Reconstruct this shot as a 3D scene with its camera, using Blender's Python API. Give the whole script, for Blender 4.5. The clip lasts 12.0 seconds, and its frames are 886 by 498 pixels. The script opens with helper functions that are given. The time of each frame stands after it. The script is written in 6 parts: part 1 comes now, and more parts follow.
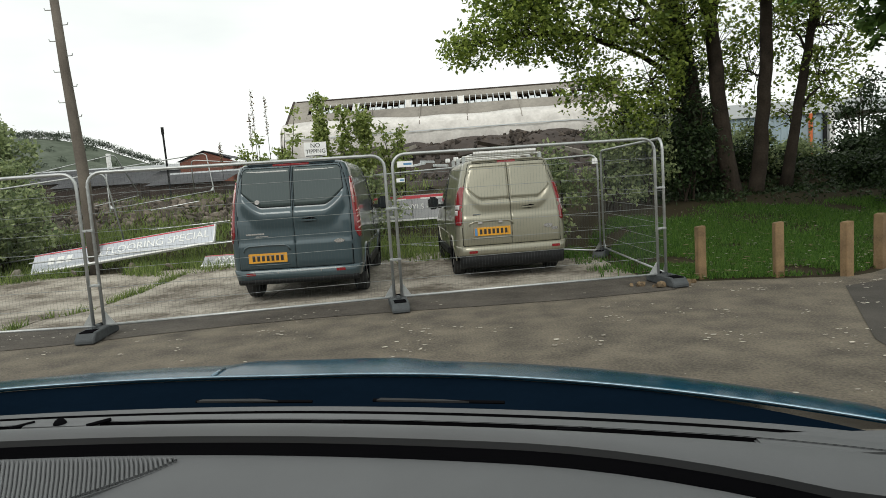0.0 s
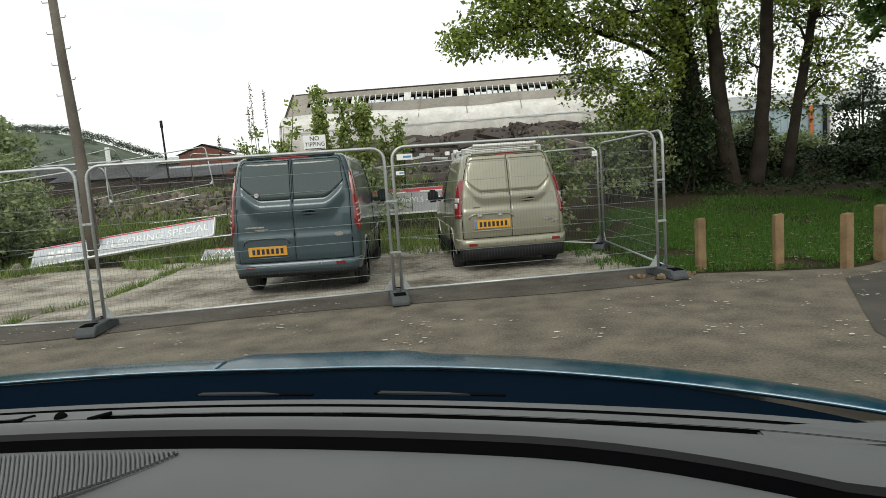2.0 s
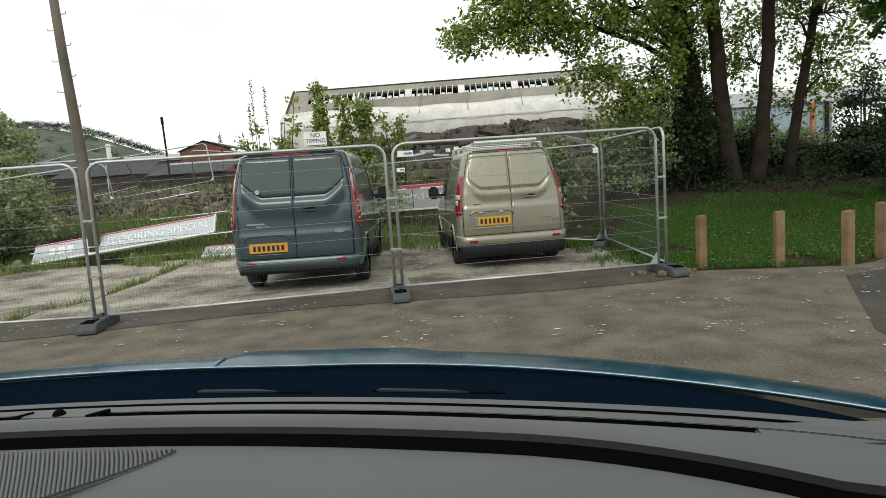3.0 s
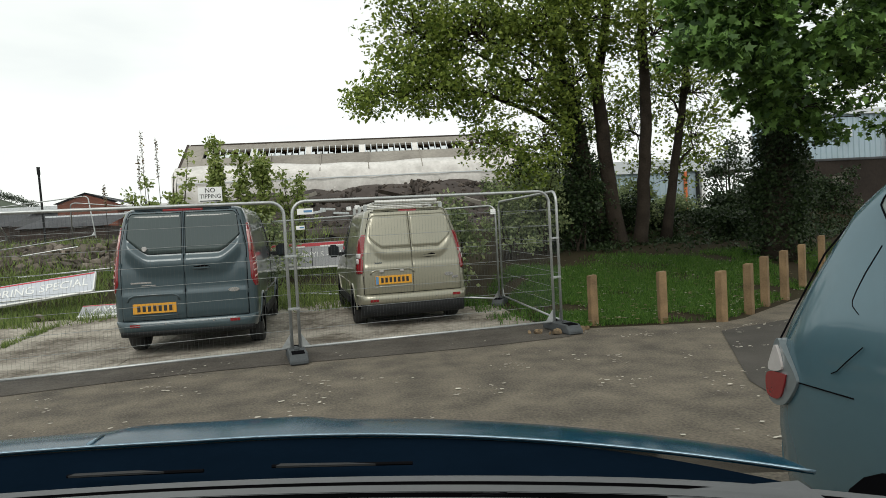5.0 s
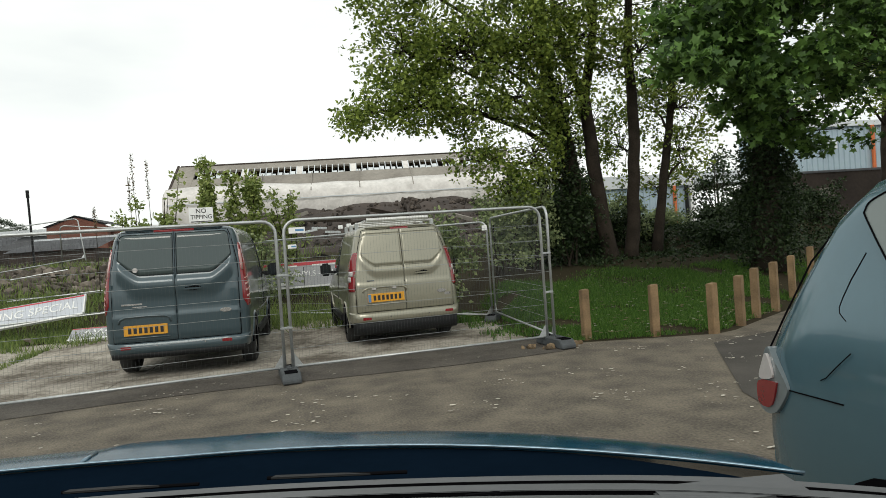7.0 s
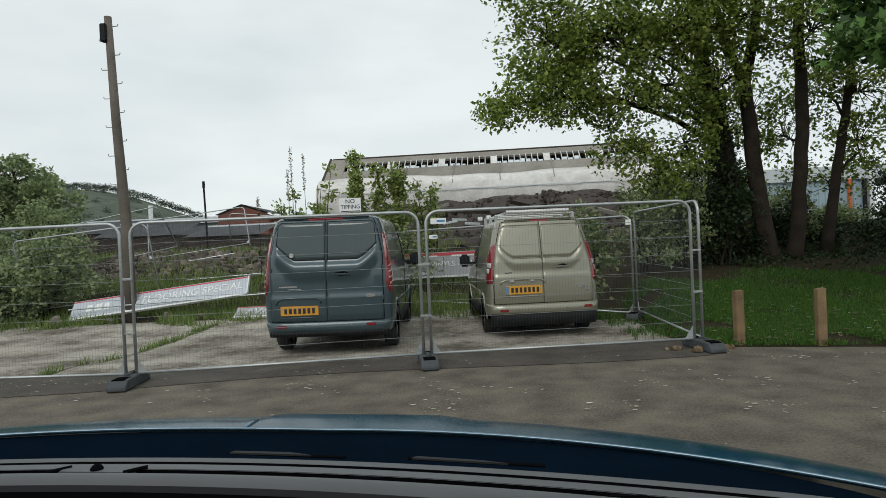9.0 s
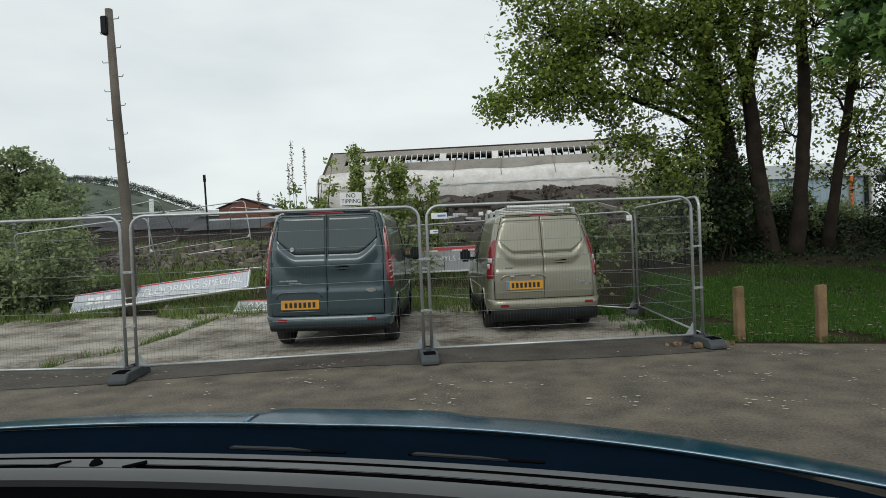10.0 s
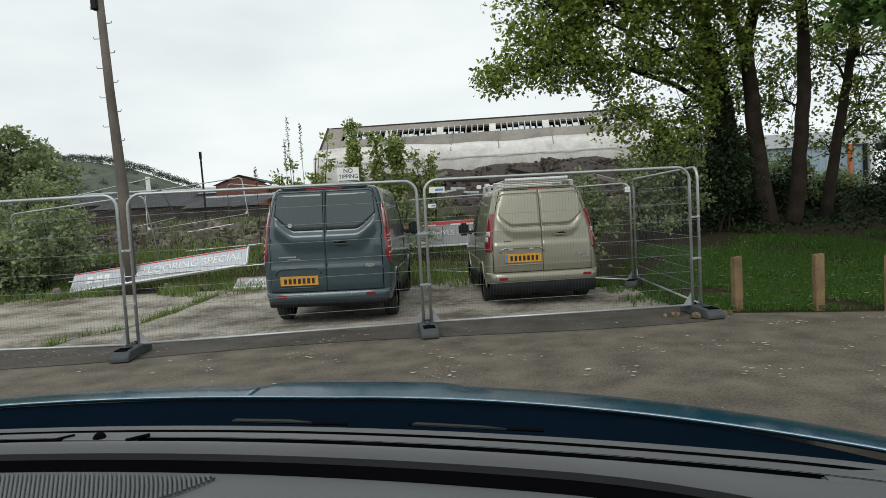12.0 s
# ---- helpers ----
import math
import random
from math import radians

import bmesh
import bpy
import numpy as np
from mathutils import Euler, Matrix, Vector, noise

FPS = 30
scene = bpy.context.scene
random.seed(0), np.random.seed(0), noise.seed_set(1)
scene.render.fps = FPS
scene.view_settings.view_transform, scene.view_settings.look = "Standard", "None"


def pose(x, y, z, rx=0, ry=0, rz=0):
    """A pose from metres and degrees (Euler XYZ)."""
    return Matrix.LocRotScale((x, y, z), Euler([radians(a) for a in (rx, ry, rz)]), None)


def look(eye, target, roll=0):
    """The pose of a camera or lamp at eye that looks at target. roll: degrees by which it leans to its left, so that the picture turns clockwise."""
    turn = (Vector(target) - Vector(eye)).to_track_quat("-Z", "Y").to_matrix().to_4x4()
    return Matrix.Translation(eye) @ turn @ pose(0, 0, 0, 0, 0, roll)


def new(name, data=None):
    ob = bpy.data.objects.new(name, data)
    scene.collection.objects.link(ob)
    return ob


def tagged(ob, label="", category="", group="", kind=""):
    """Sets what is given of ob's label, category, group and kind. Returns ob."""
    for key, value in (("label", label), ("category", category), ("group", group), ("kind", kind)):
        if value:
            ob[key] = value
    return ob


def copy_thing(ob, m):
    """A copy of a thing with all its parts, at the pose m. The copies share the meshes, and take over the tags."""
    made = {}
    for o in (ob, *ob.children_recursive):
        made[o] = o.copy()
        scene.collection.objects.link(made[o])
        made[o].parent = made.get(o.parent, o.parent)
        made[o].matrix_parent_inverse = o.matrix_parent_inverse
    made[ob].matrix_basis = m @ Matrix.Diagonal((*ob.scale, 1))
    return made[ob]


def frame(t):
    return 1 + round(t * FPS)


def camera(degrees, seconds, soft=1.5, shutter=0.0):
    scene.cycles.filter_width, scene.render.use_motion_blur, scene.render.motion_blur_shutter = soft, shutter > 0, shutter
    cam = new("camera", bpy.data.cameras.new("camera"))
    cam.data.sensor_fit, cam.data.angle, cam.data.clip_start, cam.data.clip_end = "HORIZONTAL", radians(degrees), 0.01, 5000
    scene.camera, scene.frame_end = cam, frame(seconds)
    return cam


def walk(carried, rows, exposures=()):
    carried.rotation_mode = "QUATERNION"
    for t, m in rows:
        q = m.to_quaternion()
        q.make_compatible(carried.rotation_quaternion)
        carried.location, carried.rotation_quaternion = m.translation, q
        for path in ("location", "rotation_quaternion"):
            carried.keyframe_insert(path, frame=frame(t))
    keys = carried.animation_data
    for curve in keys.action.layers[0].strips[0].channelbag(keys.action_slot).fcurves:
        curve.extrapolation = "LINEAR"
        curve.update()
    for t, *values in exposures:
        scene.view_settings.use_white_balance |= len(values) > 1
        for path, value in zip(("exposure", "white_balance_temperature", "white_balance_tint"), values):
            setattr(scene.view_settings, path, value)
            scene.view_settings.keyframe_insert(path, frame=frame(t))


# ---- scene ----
# ---------------- camera ----------------
cam = camera(70.05, 12.0, soft=0.85)
ROWS = [
    (0.0, 0.009, -0.011, 1.550, -0.00, -5.90, 3.90),
    (0.5, 0.007, -0.009, 1.549, -0.09, -5.83, 3.84),
    (1.0, 0.008, -0.008, 1.549, -0.08, -6.12, 3.90),
    (1.5, 0.008, -0.007, 1.550, -0.03, -6.50, 4.02),
    (2.0, 0.007, -0.007, 1.549, -0.04, -6.54, 4.03),
    (2.5, 0.009, -0.007, 1.549, 0.04, -6.83, 4.01),
    (4.3, 0.011, -0.002, 1.552, -0.11, -6.36, 3.80),
    (4.5, 0.010, -0.008, 1.551, -1.21, -4.57, 3.81),
    (4.7, 0.005, -0.001, 1.553, -3.71, -2.84, 3.65),
    (4.8, 0.001, 0.002, 1.555, -4.75, -3.65, 3.76),
    (5.0, -0.001, 0.009, 1.560, -8.97, -2.12, 3.13),
    (5.2, 0.002, 0.006, 1.553, -12.13, 0.70, 3.45),
    (5.3, 0.003, 0.006, 1.549, -13.32, 0.78, 3.51),
    (5.5, 0.005, 0.015, 1.546, -15.21, 0.06, 3.38),
    (6.0, 0.002, 0.003, 1.546, -13.92, 1.20, 3.94),
    (6.5, 0.006, 0.020, 1.547, -13.41, 0.83, 4.00),
    (7.0, -0.003, -0.010, 1.548, -9.71, -0.58, 4.01),
    (7.2, 0.001, -0.002, 1.547, -7.91, -2.20, 4.12),
    (7.5, 0.005, 0.007, 1.545, -4.79, -4.05, 4.28),
    (7.6, -0.003, 0.001, 1.546, -2.92, -2.84, 4.59),
    (7.7, -0.010, -0.005, 1.546, -1.48, -2.03, 3.99),
    (9.3, -0.012, -0.000, 1.544, 2.90, -0.52, 2.62),
    (9.5, -0.014, 0.005, 1.544, 2.88, -0.86, 2.56),
    (10.0, -0.012, 0.002, 1.546, 2.87, -1.01, 2.33),
    (10.5, -0.012, 0.001, 1.543, 3.20, -1.59, 2.35),
    (11.0, -0.010, -0.002, 1.546, 3.28, -1.88, 2.51),
    (11.5, -0.010, -0.000, 1.544, 3.14, -1.96, 2.54),
    (12.0, -0.010, 0.002, 1.542, 2.71, -3.34, 3.10),
]
EXPOSURE = [(0.0, 0.27, 6720, 9), (2.7, 0.36, 6740, 7), (4.5, 0.34, 6720, 8), (5.5, 0.16, 6620, 9), (6.0, 0.24, 6600, 8), (7.0, 0.24, 6700, 9), (7.7, 0.24, 6700, 9), (9.3, -0.14, 6300, 8), (10.5, -0.06, 6400, 9), (12.0, 0.03, 6430, 9)]
walk(cam, [(t, pose(x, y, z, 90 + pitch, roll, yaw)) for t, x, y, z, yaw, pitch, roll in ROWS], EXPOSURE)

# ---------------- light: bright overcast sky ----------------
world = bpy.data.worlds.new("overcast_sky")
scene.world = world
world.use_nodes = True
wn, wl = world.node_tree.nodes, world.node_tree.links
wn.clear()
w_out, w_bg = wn.new("ShaderNodeOutputWorld"), wn.new("ShaderNodeBackground")
w_sky, w_mix, w_ramp = wn.new("ShaderNodeTexSky"), wn.new("ShaderNodeMix"), wn.new("ShaderNodeValToRGB")
w_noise, w_map, w_co = wn.new("ShaderNodeTexNoise"), wn.new("ShaderNodeMapping"), wn.new("ShaderNodeTexCoord")
w_sky.sky_type, w_sky.sun_disc, w_sky.sun_elevation, w_sky.sun_rotation = "NISHITA", False, radians(50), radians(-160)
w_map.inputs["Scale"].default_value = (1.0, 1.0, 3.2)
w_noise.inputs["Scale"].default_value, w_noise.inputs["Detail"].default_value = 2.2, 5.0
w_ramp.color_ramp.elements[0].position, w_ramp.color_ramp.elements[0].color = 0.30, (7.95, 8.5, 8.6, 1)
w_ramp.color_ramp.elements[1].position, w_ramp.color_ramp.elements[1].color = 0.62, (9.95, 10.35, 10.15, 1)
w_mix.data_type = "RGBA"
w_mix.inputs[0].default_value = 0.94
wl.new(w_co.outputs["Generated"], w_map.inputs["Vector"])
wl.new(w_map.outputs["Vector"], w_noise.inputs["Vector"])
wl.new(w_noise.outputs["Fac"], w_ramp.inputs["Fac"])
wl.new(w_sky.outputs["Color"], w_mix.inputs[6])
wl.new(w_ramp.outputs["Color"], w_mix.inputs[7])
wl.new(w_mix.outputs[2], w_bg.inputs["Color"])
wl.new(w_bg.outputs[0], w_out.inputs["Surface"])
w_bg.inputs["Strength"].default_value = 0.095
sun = new("sun", bpy.data.lights.new("sun", "SUN"))
sun.data.energy, sun.data.angle, sun.data.color = 0.9, radians(25), (1.0, 0.96, 0.9)
sun.matrix_world = look((-6, -14, 20), (0, 8, 0))


# ---------------- materials ----------------
def mat(name, color, rough=0.6, metal=0.0, vary=0.15, scale=6.0, fine=60.0, bump=0.0, spec=0.5, coat=0.0, island=0.0, tint=None, obj=0.0, edge=(0.45, 1.05), grain=0.5):
    """Principled surface: base colour with variation at two scales and fine relief."""
    m = bpy.data.materials.new(name)
    m.use_nodes = True
    nt = m.node_tree
    n, l = nt.nodes, nt.links
    p = n["Principled BSDF"]
    p.inputs["Roughness"].default_value, p.inputs["Metallic"].default_value = rough, metal
    p.inputs["Specular IOR Level"].default_value, p.inputs["Coat Weight"].default_value = spec, coat
    p.inputs["Coat Roughness"].default_value = 0.05
    co = n.new("ShaderNodeTexCoord")
    big, small = n.new("ShaderNodeTexNoise"), n.new("ShaderNodeTexNoise")
    big.inputs["Scale"].default_value, big.inputs["Detail"].default_value = scale, 4
    small.inputs["Scale"].default_value, small.inputs["Detail"].default_value = fine, 3
    geo = n.new("ShaderNodeNewGeometry")
    for b in (big, small):
        l.new(geo.outputs["Position"], b.inputs["Vector"])
    add = n.new("ShaderNodeMath")
    add.operation = "MULTIPLY_ADD"
    l.new(small.outputs["Fac"], add.inputs[0])
    add.inputs[1].default_value = grain
    l.new(big.outputs["Fac"], add.inputs[2])
    ramp = n.new("ShaderNodeMapRange")
    ramp.inputs["From Min"].default_value, ramp.inputs["From Max"].default_value = edge
    l.new(add.outputs[0], ramp.inputs["Value"])
    mix = n.new("ShaderNodeMix")
    mix.data_type = "RGBA"
    c = Vector(color)
    d = Vector(tint) if tint else c * (1 - vary)
    u = c * (1 + vary)
    mix.inputs[6].default_value, mix.inputs[7].default_value = (*d, 1), (*[min(v, 0.95) for v in u], 1)
    l.new(ramp.outputs[0], mix.inputs[0])
    last = mix.outputs[2]
    if island or obj:
        hsv = n.new("ShaderNodeHueSaturation")
        mr = n.new("ShaderNodeMapRange")
        k = island or obj
        mr.inputs["To Min"].default_value, mr.inputs["To Max"].default_value = 1 - k, 1 + k
        if island:
            l.new(geo.outputs["Random Per Island"], mr.inputs["Value"])
        else:
            oi = n.new("ShaderNodeObjectInfo")
            l.new(oi.outputs["Random"], mr.inputs["Value"])
        l.new(mr.outputs[0], hsv.inputs["Value"])
        l.new(last, hsv.inputs["Color"])
        last = hsv.outputs["Color"]
    l.new(last, p.inputs["Base Color"])
    if bump:
        bp = n.new("ShaderNodeBump")
        bp.inputs["Strength"].default_value, bp.inputs["Distance"].default_value = bump, 0.02
        l.new(add.outputs[0], bp.inputs["Height"])
        l.new(bp.outputs["Normal"], p.inputs["Normal"])
    return m


def leaf_mat(name, dark, light, through_=0.45):
    m = bpy.data.materials.new(name)
    m.use_nodes = True
    n, l = m.node_tree.nodes, m.node_tree.links
    n.clear()
    out, mixs = n.new("ShaderNodeOutputMaterial"), n.new("ShaderNodeMixShader")
    pr, tr, geo = n.new("ShaderNodeBsdfPrincipled"), n.new("ShaderNodeBsdfTranslucent"), n.new("ShaderNodeNewGeometry")
    mx = n.new("ShaderNodeMix")
    mx.data_type = "RGBA"
    mx.inputs[6].default_value, mx.inputs[7].default_value = (*dark, 1), (*light, 1)
    l.new(geo.outputs["Random Per Island"], mx.inputs[0])
    pr.inputs["Roughness"].default_value = 0.55
    pr.inputs["Specular IOR Level"].default_value = 0.3
    l.new(mx.outputs[2], pr.inputs["Base Color"])
    l.new(mx.outputs[2], tr.inputs["Color"])
    mixs.inputs[0].default_value = through_
    l.new(pr.outputs[0], mixs.inputs[1])
    l.new(tr.outputs[0], mixs.inputs[2])
    l.new(mixs.outputs[0], out.inputs["Surface"])
    return m


def glass_mat(name, color, rough=0.05):
    m = bpy.data.materials.new(name)
    m.use_nodes = True
    p = m.node_tree.nodes["Principled BSDF"]
    p.inputs["Base Color"].default_value = (*color, 1)
    p.inputs["Roughness"].default_value = rough
    p.inputs["Transmission Weight"].default_value = 0.0
    p.inputs["Specular IOR Level"].default_value = 0.6
    return m


TARMAC = mat("tarmac", (0.162, 0.140, 0.108), 0.85, tint=(0.072, 0.064, 0.053), scale=2.4, fine=42, bump=0.9, spec=0.25, edge=(0.72, 1.24), grain=0.95)
APRON = mat("old_tarmac", (0.092, 0.082, 0.069), 0.85, tint=(0.050, 0.044, 0.038), scale=1.9, fine=36, bump=0.8, spec=0.25, edge=(0.72, 1.24), grain=0.95)
PATCH = mat("dark_tarmac_patch", (0.060, 0.055, 0.048), 0.9, vary=0.35, scale=1.6, fine=90, bump=0.3, spec=0.3)
CONCRETE = mat("stained_concrete", (0.33, 0.305, 0.26), 0.9, tint=(0.105, 0.088, 0.068), scale=0.9, fine=11, bump=0.5, spec=0.2, obj=0.10, edge=(0.56, 0.88))
SOIL = mat("soil_and_turf", (0.036, 0.033, 0.018), 0.95, tint=(0.034, 0.025, 0.016), scale=0.7, fine=14, bump=0.5, spec=0.1)
GALV = mat("galvanised_steel", (0.44, 0.46, 0.46), 0.42, metal=0.65, vary=0.2, scale=5, fine=40)
WIRE = mat("galvanised_wire", (0.085, 0.095, 0.095), 0.6, metal=0.3, vary=0.15)
CROSS = mat("bright_wire", (0.27, 0.29, 0.29), 0.5, metal=0.4, vary=0.15)
RUBBER = mat("recycled_rubber", (0.055, 0.062, 0.066), 0.8, vary=0.3, scale=9, fine=60, bump=0.3)
TIMBER = mat("weathered_timber", (0.25, 0.165, 0.085), 0.8, tint=(0.125, 0.082, 0.042), scale=4, fine=40, bump=0.3, obj=0.12)
BARK = mat("bark", (0.05, 0.040, 0.031), 0.95, tint=(0.018, 0.015, 0.012), scale=3, fine=25, bump=0.9, spec=0.15)
POLEWOOD = mat("creosoted_pole", (0.155, 0.135, 0.112), 0.85, tint=(0.085, 0.072, 0.06), scale=2, fine=30, bump=0.4)
LEAF = leaf_mat("sycamore_leaf", (0.055, 0.100, 0.02), (0.36, 0.45, 0.09), 0.45)
LEAF_NEAR = leaf_mat("maple_leaf", (0.014, 0.040, 0.010), (0.17, 0.31, 0.07), 0.24)
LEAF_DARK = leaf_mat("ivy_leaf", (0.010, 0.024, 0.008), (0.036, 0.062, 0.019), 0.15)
LEAF_HEDGE = leaf_mat("hedge_leaf", (0.115, 0.165, 0.078), (0.36, 0.42, 0.20), 0.38)
LEAF_SHRUB = leaf_mat("shrub_leaf", (0.14, 0.20, 0.05), (0.36, 0.42, 0.14), 0.4)
GRASS = leaf_mat("grass_blade", (0.024, 0.074, 0.012), (0.115, 0.225, 0.036), 0.35)
WEED = leaf_mat("weed_blade", (0.080, 0.135, 0.032), (0.26, 0.33, 0.10), 0.38)
VAN_BLUE = mat("slate_blue_paint", (0.044, 0.073, 0.086), 0.36, metal=0.3, vary=0.06, scale=1.5, fine=20, coat=0.8)
VAN_SAND = mat("sand_silver_paint", (0.285, 0.275, 0.21), 0.32, metal=0.4, vary=0.06, scale=1.5, fine=20, coat=0.8)
CAR_TEAL = mat("grey_teal_paint", (0.07, 0.145, 0.18), 0.24, metal=0.3, vary=0.05, scale=1.5, fine=20, coat=0.6)
CAR_BLUE = mat("blue_metallic_paint", (0.009, 0.050, 0.082), 0.16, metal=0.0, vary=0.2, scale=2.5, fine=30, spec=0.10)
RACK = mat("bright_aluminium", (0.62, 0.62, 0.60), 0.35, metal=0.5, vary=0.1, scale=4)
GLASS_DARK = glass_mat("tinted_glass", (0.018, 0.022, 0.024))
GLASS_VAN = glass_mat("van_glass", (0.058, 0.080, 0.080), 0.06)
# Base colour lightened to hold the sky reflected in the car's windows.
GLASS_SIDE = glass_mat("side_glass", (0.18, 0.215, 0.205))
BLACK = mat("black_plastic", (0.016, 0.017, 0.018), 0.6, vary=0.15, spec=0.15)
TYRE = mat("tyre_rubber", (0.02, 0.02, 0.02), 0.8, vary=0.2)
ALLOY = mat("alloy_rim", (0.5, 0.5, 0.5), 0.35, metal=0.8, vary=0.1)
CHROME = mat("chrome", (0.7, 0.7, 0.7), 0.2, metal=1.0, vary=0.03)
LAMP_RED = mat("red_lens", (0.21, 0.010, 0.014), 0.15, vary=0.1, coat=1.0)
LAMP_GREY = mat("smoked_lens", (0.15, 0.18, 0.19), 0.15, vary=0.1, coat=0.8)
# Pale metal tone for highlights painted along the bonnet edge and crease.
LIP = mat("bonnet_highlight", (0.18, 0.26, 0.32), 0.2, metal=0.6, vary=0.05)
LAMP_PINK = mat("pale_red_lens", (0.55, 0.33, 0.31), 0.2, vary=0.1, coat=0.6)
LAMP_CLEAR = mat("clear_lens", (0.50, 0.48, 0.47), 0.15, vary=0.1, coat=1.0)
PLATE = mat("yellow_plate", (0.68, 0.33, 0.03), 0.4, vary=0.05)
PLATE_BLUE = mat("plate_band", (0.10, 0.25, 0.45), 0.4, vary=0.05)
INK = mat("black_ink", (0.02, 0.02, 0.02), 0.6, vary=0.05)
WHITE = mat("white_board", (0.80, 0.81, 0.80), 0.6, vary=0.06, scale=3)
BANNER_GREY = mat("grey_sign_panel", (0.37, 0.38, 0.40), 0.5, vary=0.12, scale=2)
# Paler copy of the sign grey, with sky sheen put into the colour.
BANNER_PALE = mat("sky_sheen_panel", (0.50, 0.53, 0.58), 0.45, vary=0.12, scale=2)
BANNER_RED = mat("red_sign_strip", (0.52, 0.045, 0.06), 0.5, vary=0.12)
DASH = mat("dashboard_vinyl", (0.102, 0.107, 0.111), 0.6, vary=0.1, scale=9, fine=900, bump=0.06)
# Mid grey also serves as half shade painted under the pad edge.
DASH_MID = mat("charcoal_and_part_shade", (0.032, 0.033, 0.034), 0.7, vary=0.1, scale=9, fine=900, spec=0.1)
# Near black for trim and seals, and for shade in hollows and recesses.
DASH_DARK = mat("dark_trim_and_shade", (0.006, 0.006, 0.007), 0.8, vary=0.1, spec=0.0)
SCUTTLE = mat("navy_scuttle", (0.003, 0.0075, 0.0145), 0.45, vary=0.15, spec=0.0)
CABIN = mat("cabin_lining", (0.10, 0.10, 0.10), 0.9, vary=0.1)
ROOF_GREY = mat("asbestos_roof", (0.29, 0.27, 0.235), 0.9, tint=(0.17, 0.155, 0.135), scale=0.5, fine=6, bump=0.3)
# Grey tone patches stand in for the shading of the sheet's folds.
SHEET = mat("white_sheeting", (0.70, 0.68, 0.65), 0.7, tint=(0.50, 0.48, 0.45), scale=1.4, fine=7, bump=0.5)
BRICK = mat("red_brick", (0.19, 0.075, 0.05), 0.9, tint=(0.12, 0.05, 0.038), scale=0.8, fine=9, bump=0.4)
BRICK_DARK = mat("sooty_brick", (0.06, 0.045, 0.037), 0.95, tint=(0.028, 0.021, 0.018), scale=0.7, fine=7, bump=0.6)
CHARRED = mat("charred_rubble", (0.055, 0.044, 0.036), 0.95, vary=0.4, scale=2, fine=12, bump=0.6, island=0.6)
RUBBLE = mat("rubble", (0.13, 0.11, 0.09), 0.95, vary=0.4, scale=2, fine=12, bump=0.6, island=0.5)
SLATE = mat("slate_roof", (0.13, 0.135, 0.145), 0.8, vary=0.15, scale=0.6, fine=6)
CLAD = mat("blue_grey_cladding", (0.36, 0.46, 0.52), 0.55, vary=0.06, scale=0.4, fine=4)
CLAD_PALE = mat("pale_cladding", (0.62, 0.66, 0.68), 0.55, vary=0.06, scale=0.4, fine=4)
ORANGE = mat("orange_paint", (0.62, 0.16, 0.05), 0.6, vary=0.1)
# Distance haze is put into the greyed hill and tree colours.
HILL = mat("wooded_hill", (0.135, 0.155, 0.125), 1.0, tint=(0.07, 0.085, 0.065), scale=0.03, fine=0.2, spec=0.0)
HILL_TREES = mat("distant_trees", (0.12, 0.145, 0.115), 1.0, vary=0.3, scale=0.05, fine=0.4, spec=0.0)
FLAKE = mat("pale_flakes", (0.48, 0.45, 0.38), 0.8, vary=0.15, island=0.25)
LITTER = mat("dry_leaf_litter", (0.14, 0.10, 0.058), 0.9, vary=0.3, island=0.5)


# ---------------- mesh helpers ----------------
def mesh_ob(name, bm, material, smooth=False):
    me = bpy.data.meshes.new(name)
    bmesh.ops.recalc_face_normals(bm, faces=bm.faces)
    bm.to_mesh(me)
    bm.free()
    me.materials.append(material)
    if smooth:
        me.shade_smooth()
    return new(name, me)


def smooth_loop(points, n=5):
    """A closed outline rounded through its points."""
    p = [Vector(q) for q in points]
    k = len(p)
    out = []
    for i in range(k):
        a, b, c, d = p[i - 1], p[i], p[(i + 1) % k], p[(i + 2) % k]
        for j in range(n):
            t = j / n
            out.append(tuple(0.5 * (2 * b + (c - a) * t + (2 * a - 5 * b + 4 * c - d) * t * t + (3 * b - a - 3 * c + d) * t ** 3)))
    return out


def part(name, bm, material, parent, label="", smooth=False):
    ob = mesh_ob(name, bm, material, smooth)
    ob.parent = parent
    return tagged(ob, label)


def raw(name, verts, faces, material, parent=None, smooth=False):
    me = bpy.data.meshes.new(name)
    me.from_pydata(verts, [], faces)
    me.materials.append(material)
    if smooth:
        me.shade_smooth()
    ob = new(name, me)
    if parent:
        ob.parent = parent
    return ob


def thing(name, m, label, category, group="", kind=""):
    ob = new(name)
    ob.matrix_world = m
    ob.empty_display_size = 0.2
    return tagged(ob, label, category, group, kind)


def box(x0, x1, y0, y1, z0, z1, bevel=0.0, bm=None):
    bm = bm or bmesh.new()
    r = bmesh.ops.create_cube(bm, size=1)
    for v in r["verts"]:
        v.co = Vector(((x0 + x1) / 2 + v.co.x * (x1 - x0), (y0 + y1) / 2 + v.co.y * (y1 - y0), (z0 + z1) / 2 + v.co.z * (z1 - z0)))
    if bevel:
        es = {e for v in r["verts"] for e in v.link_edges}
        bmesh.ops.bevel(bm, geom=list(es), offset=bevel, segments=2, affect="EDGES")
    return bm


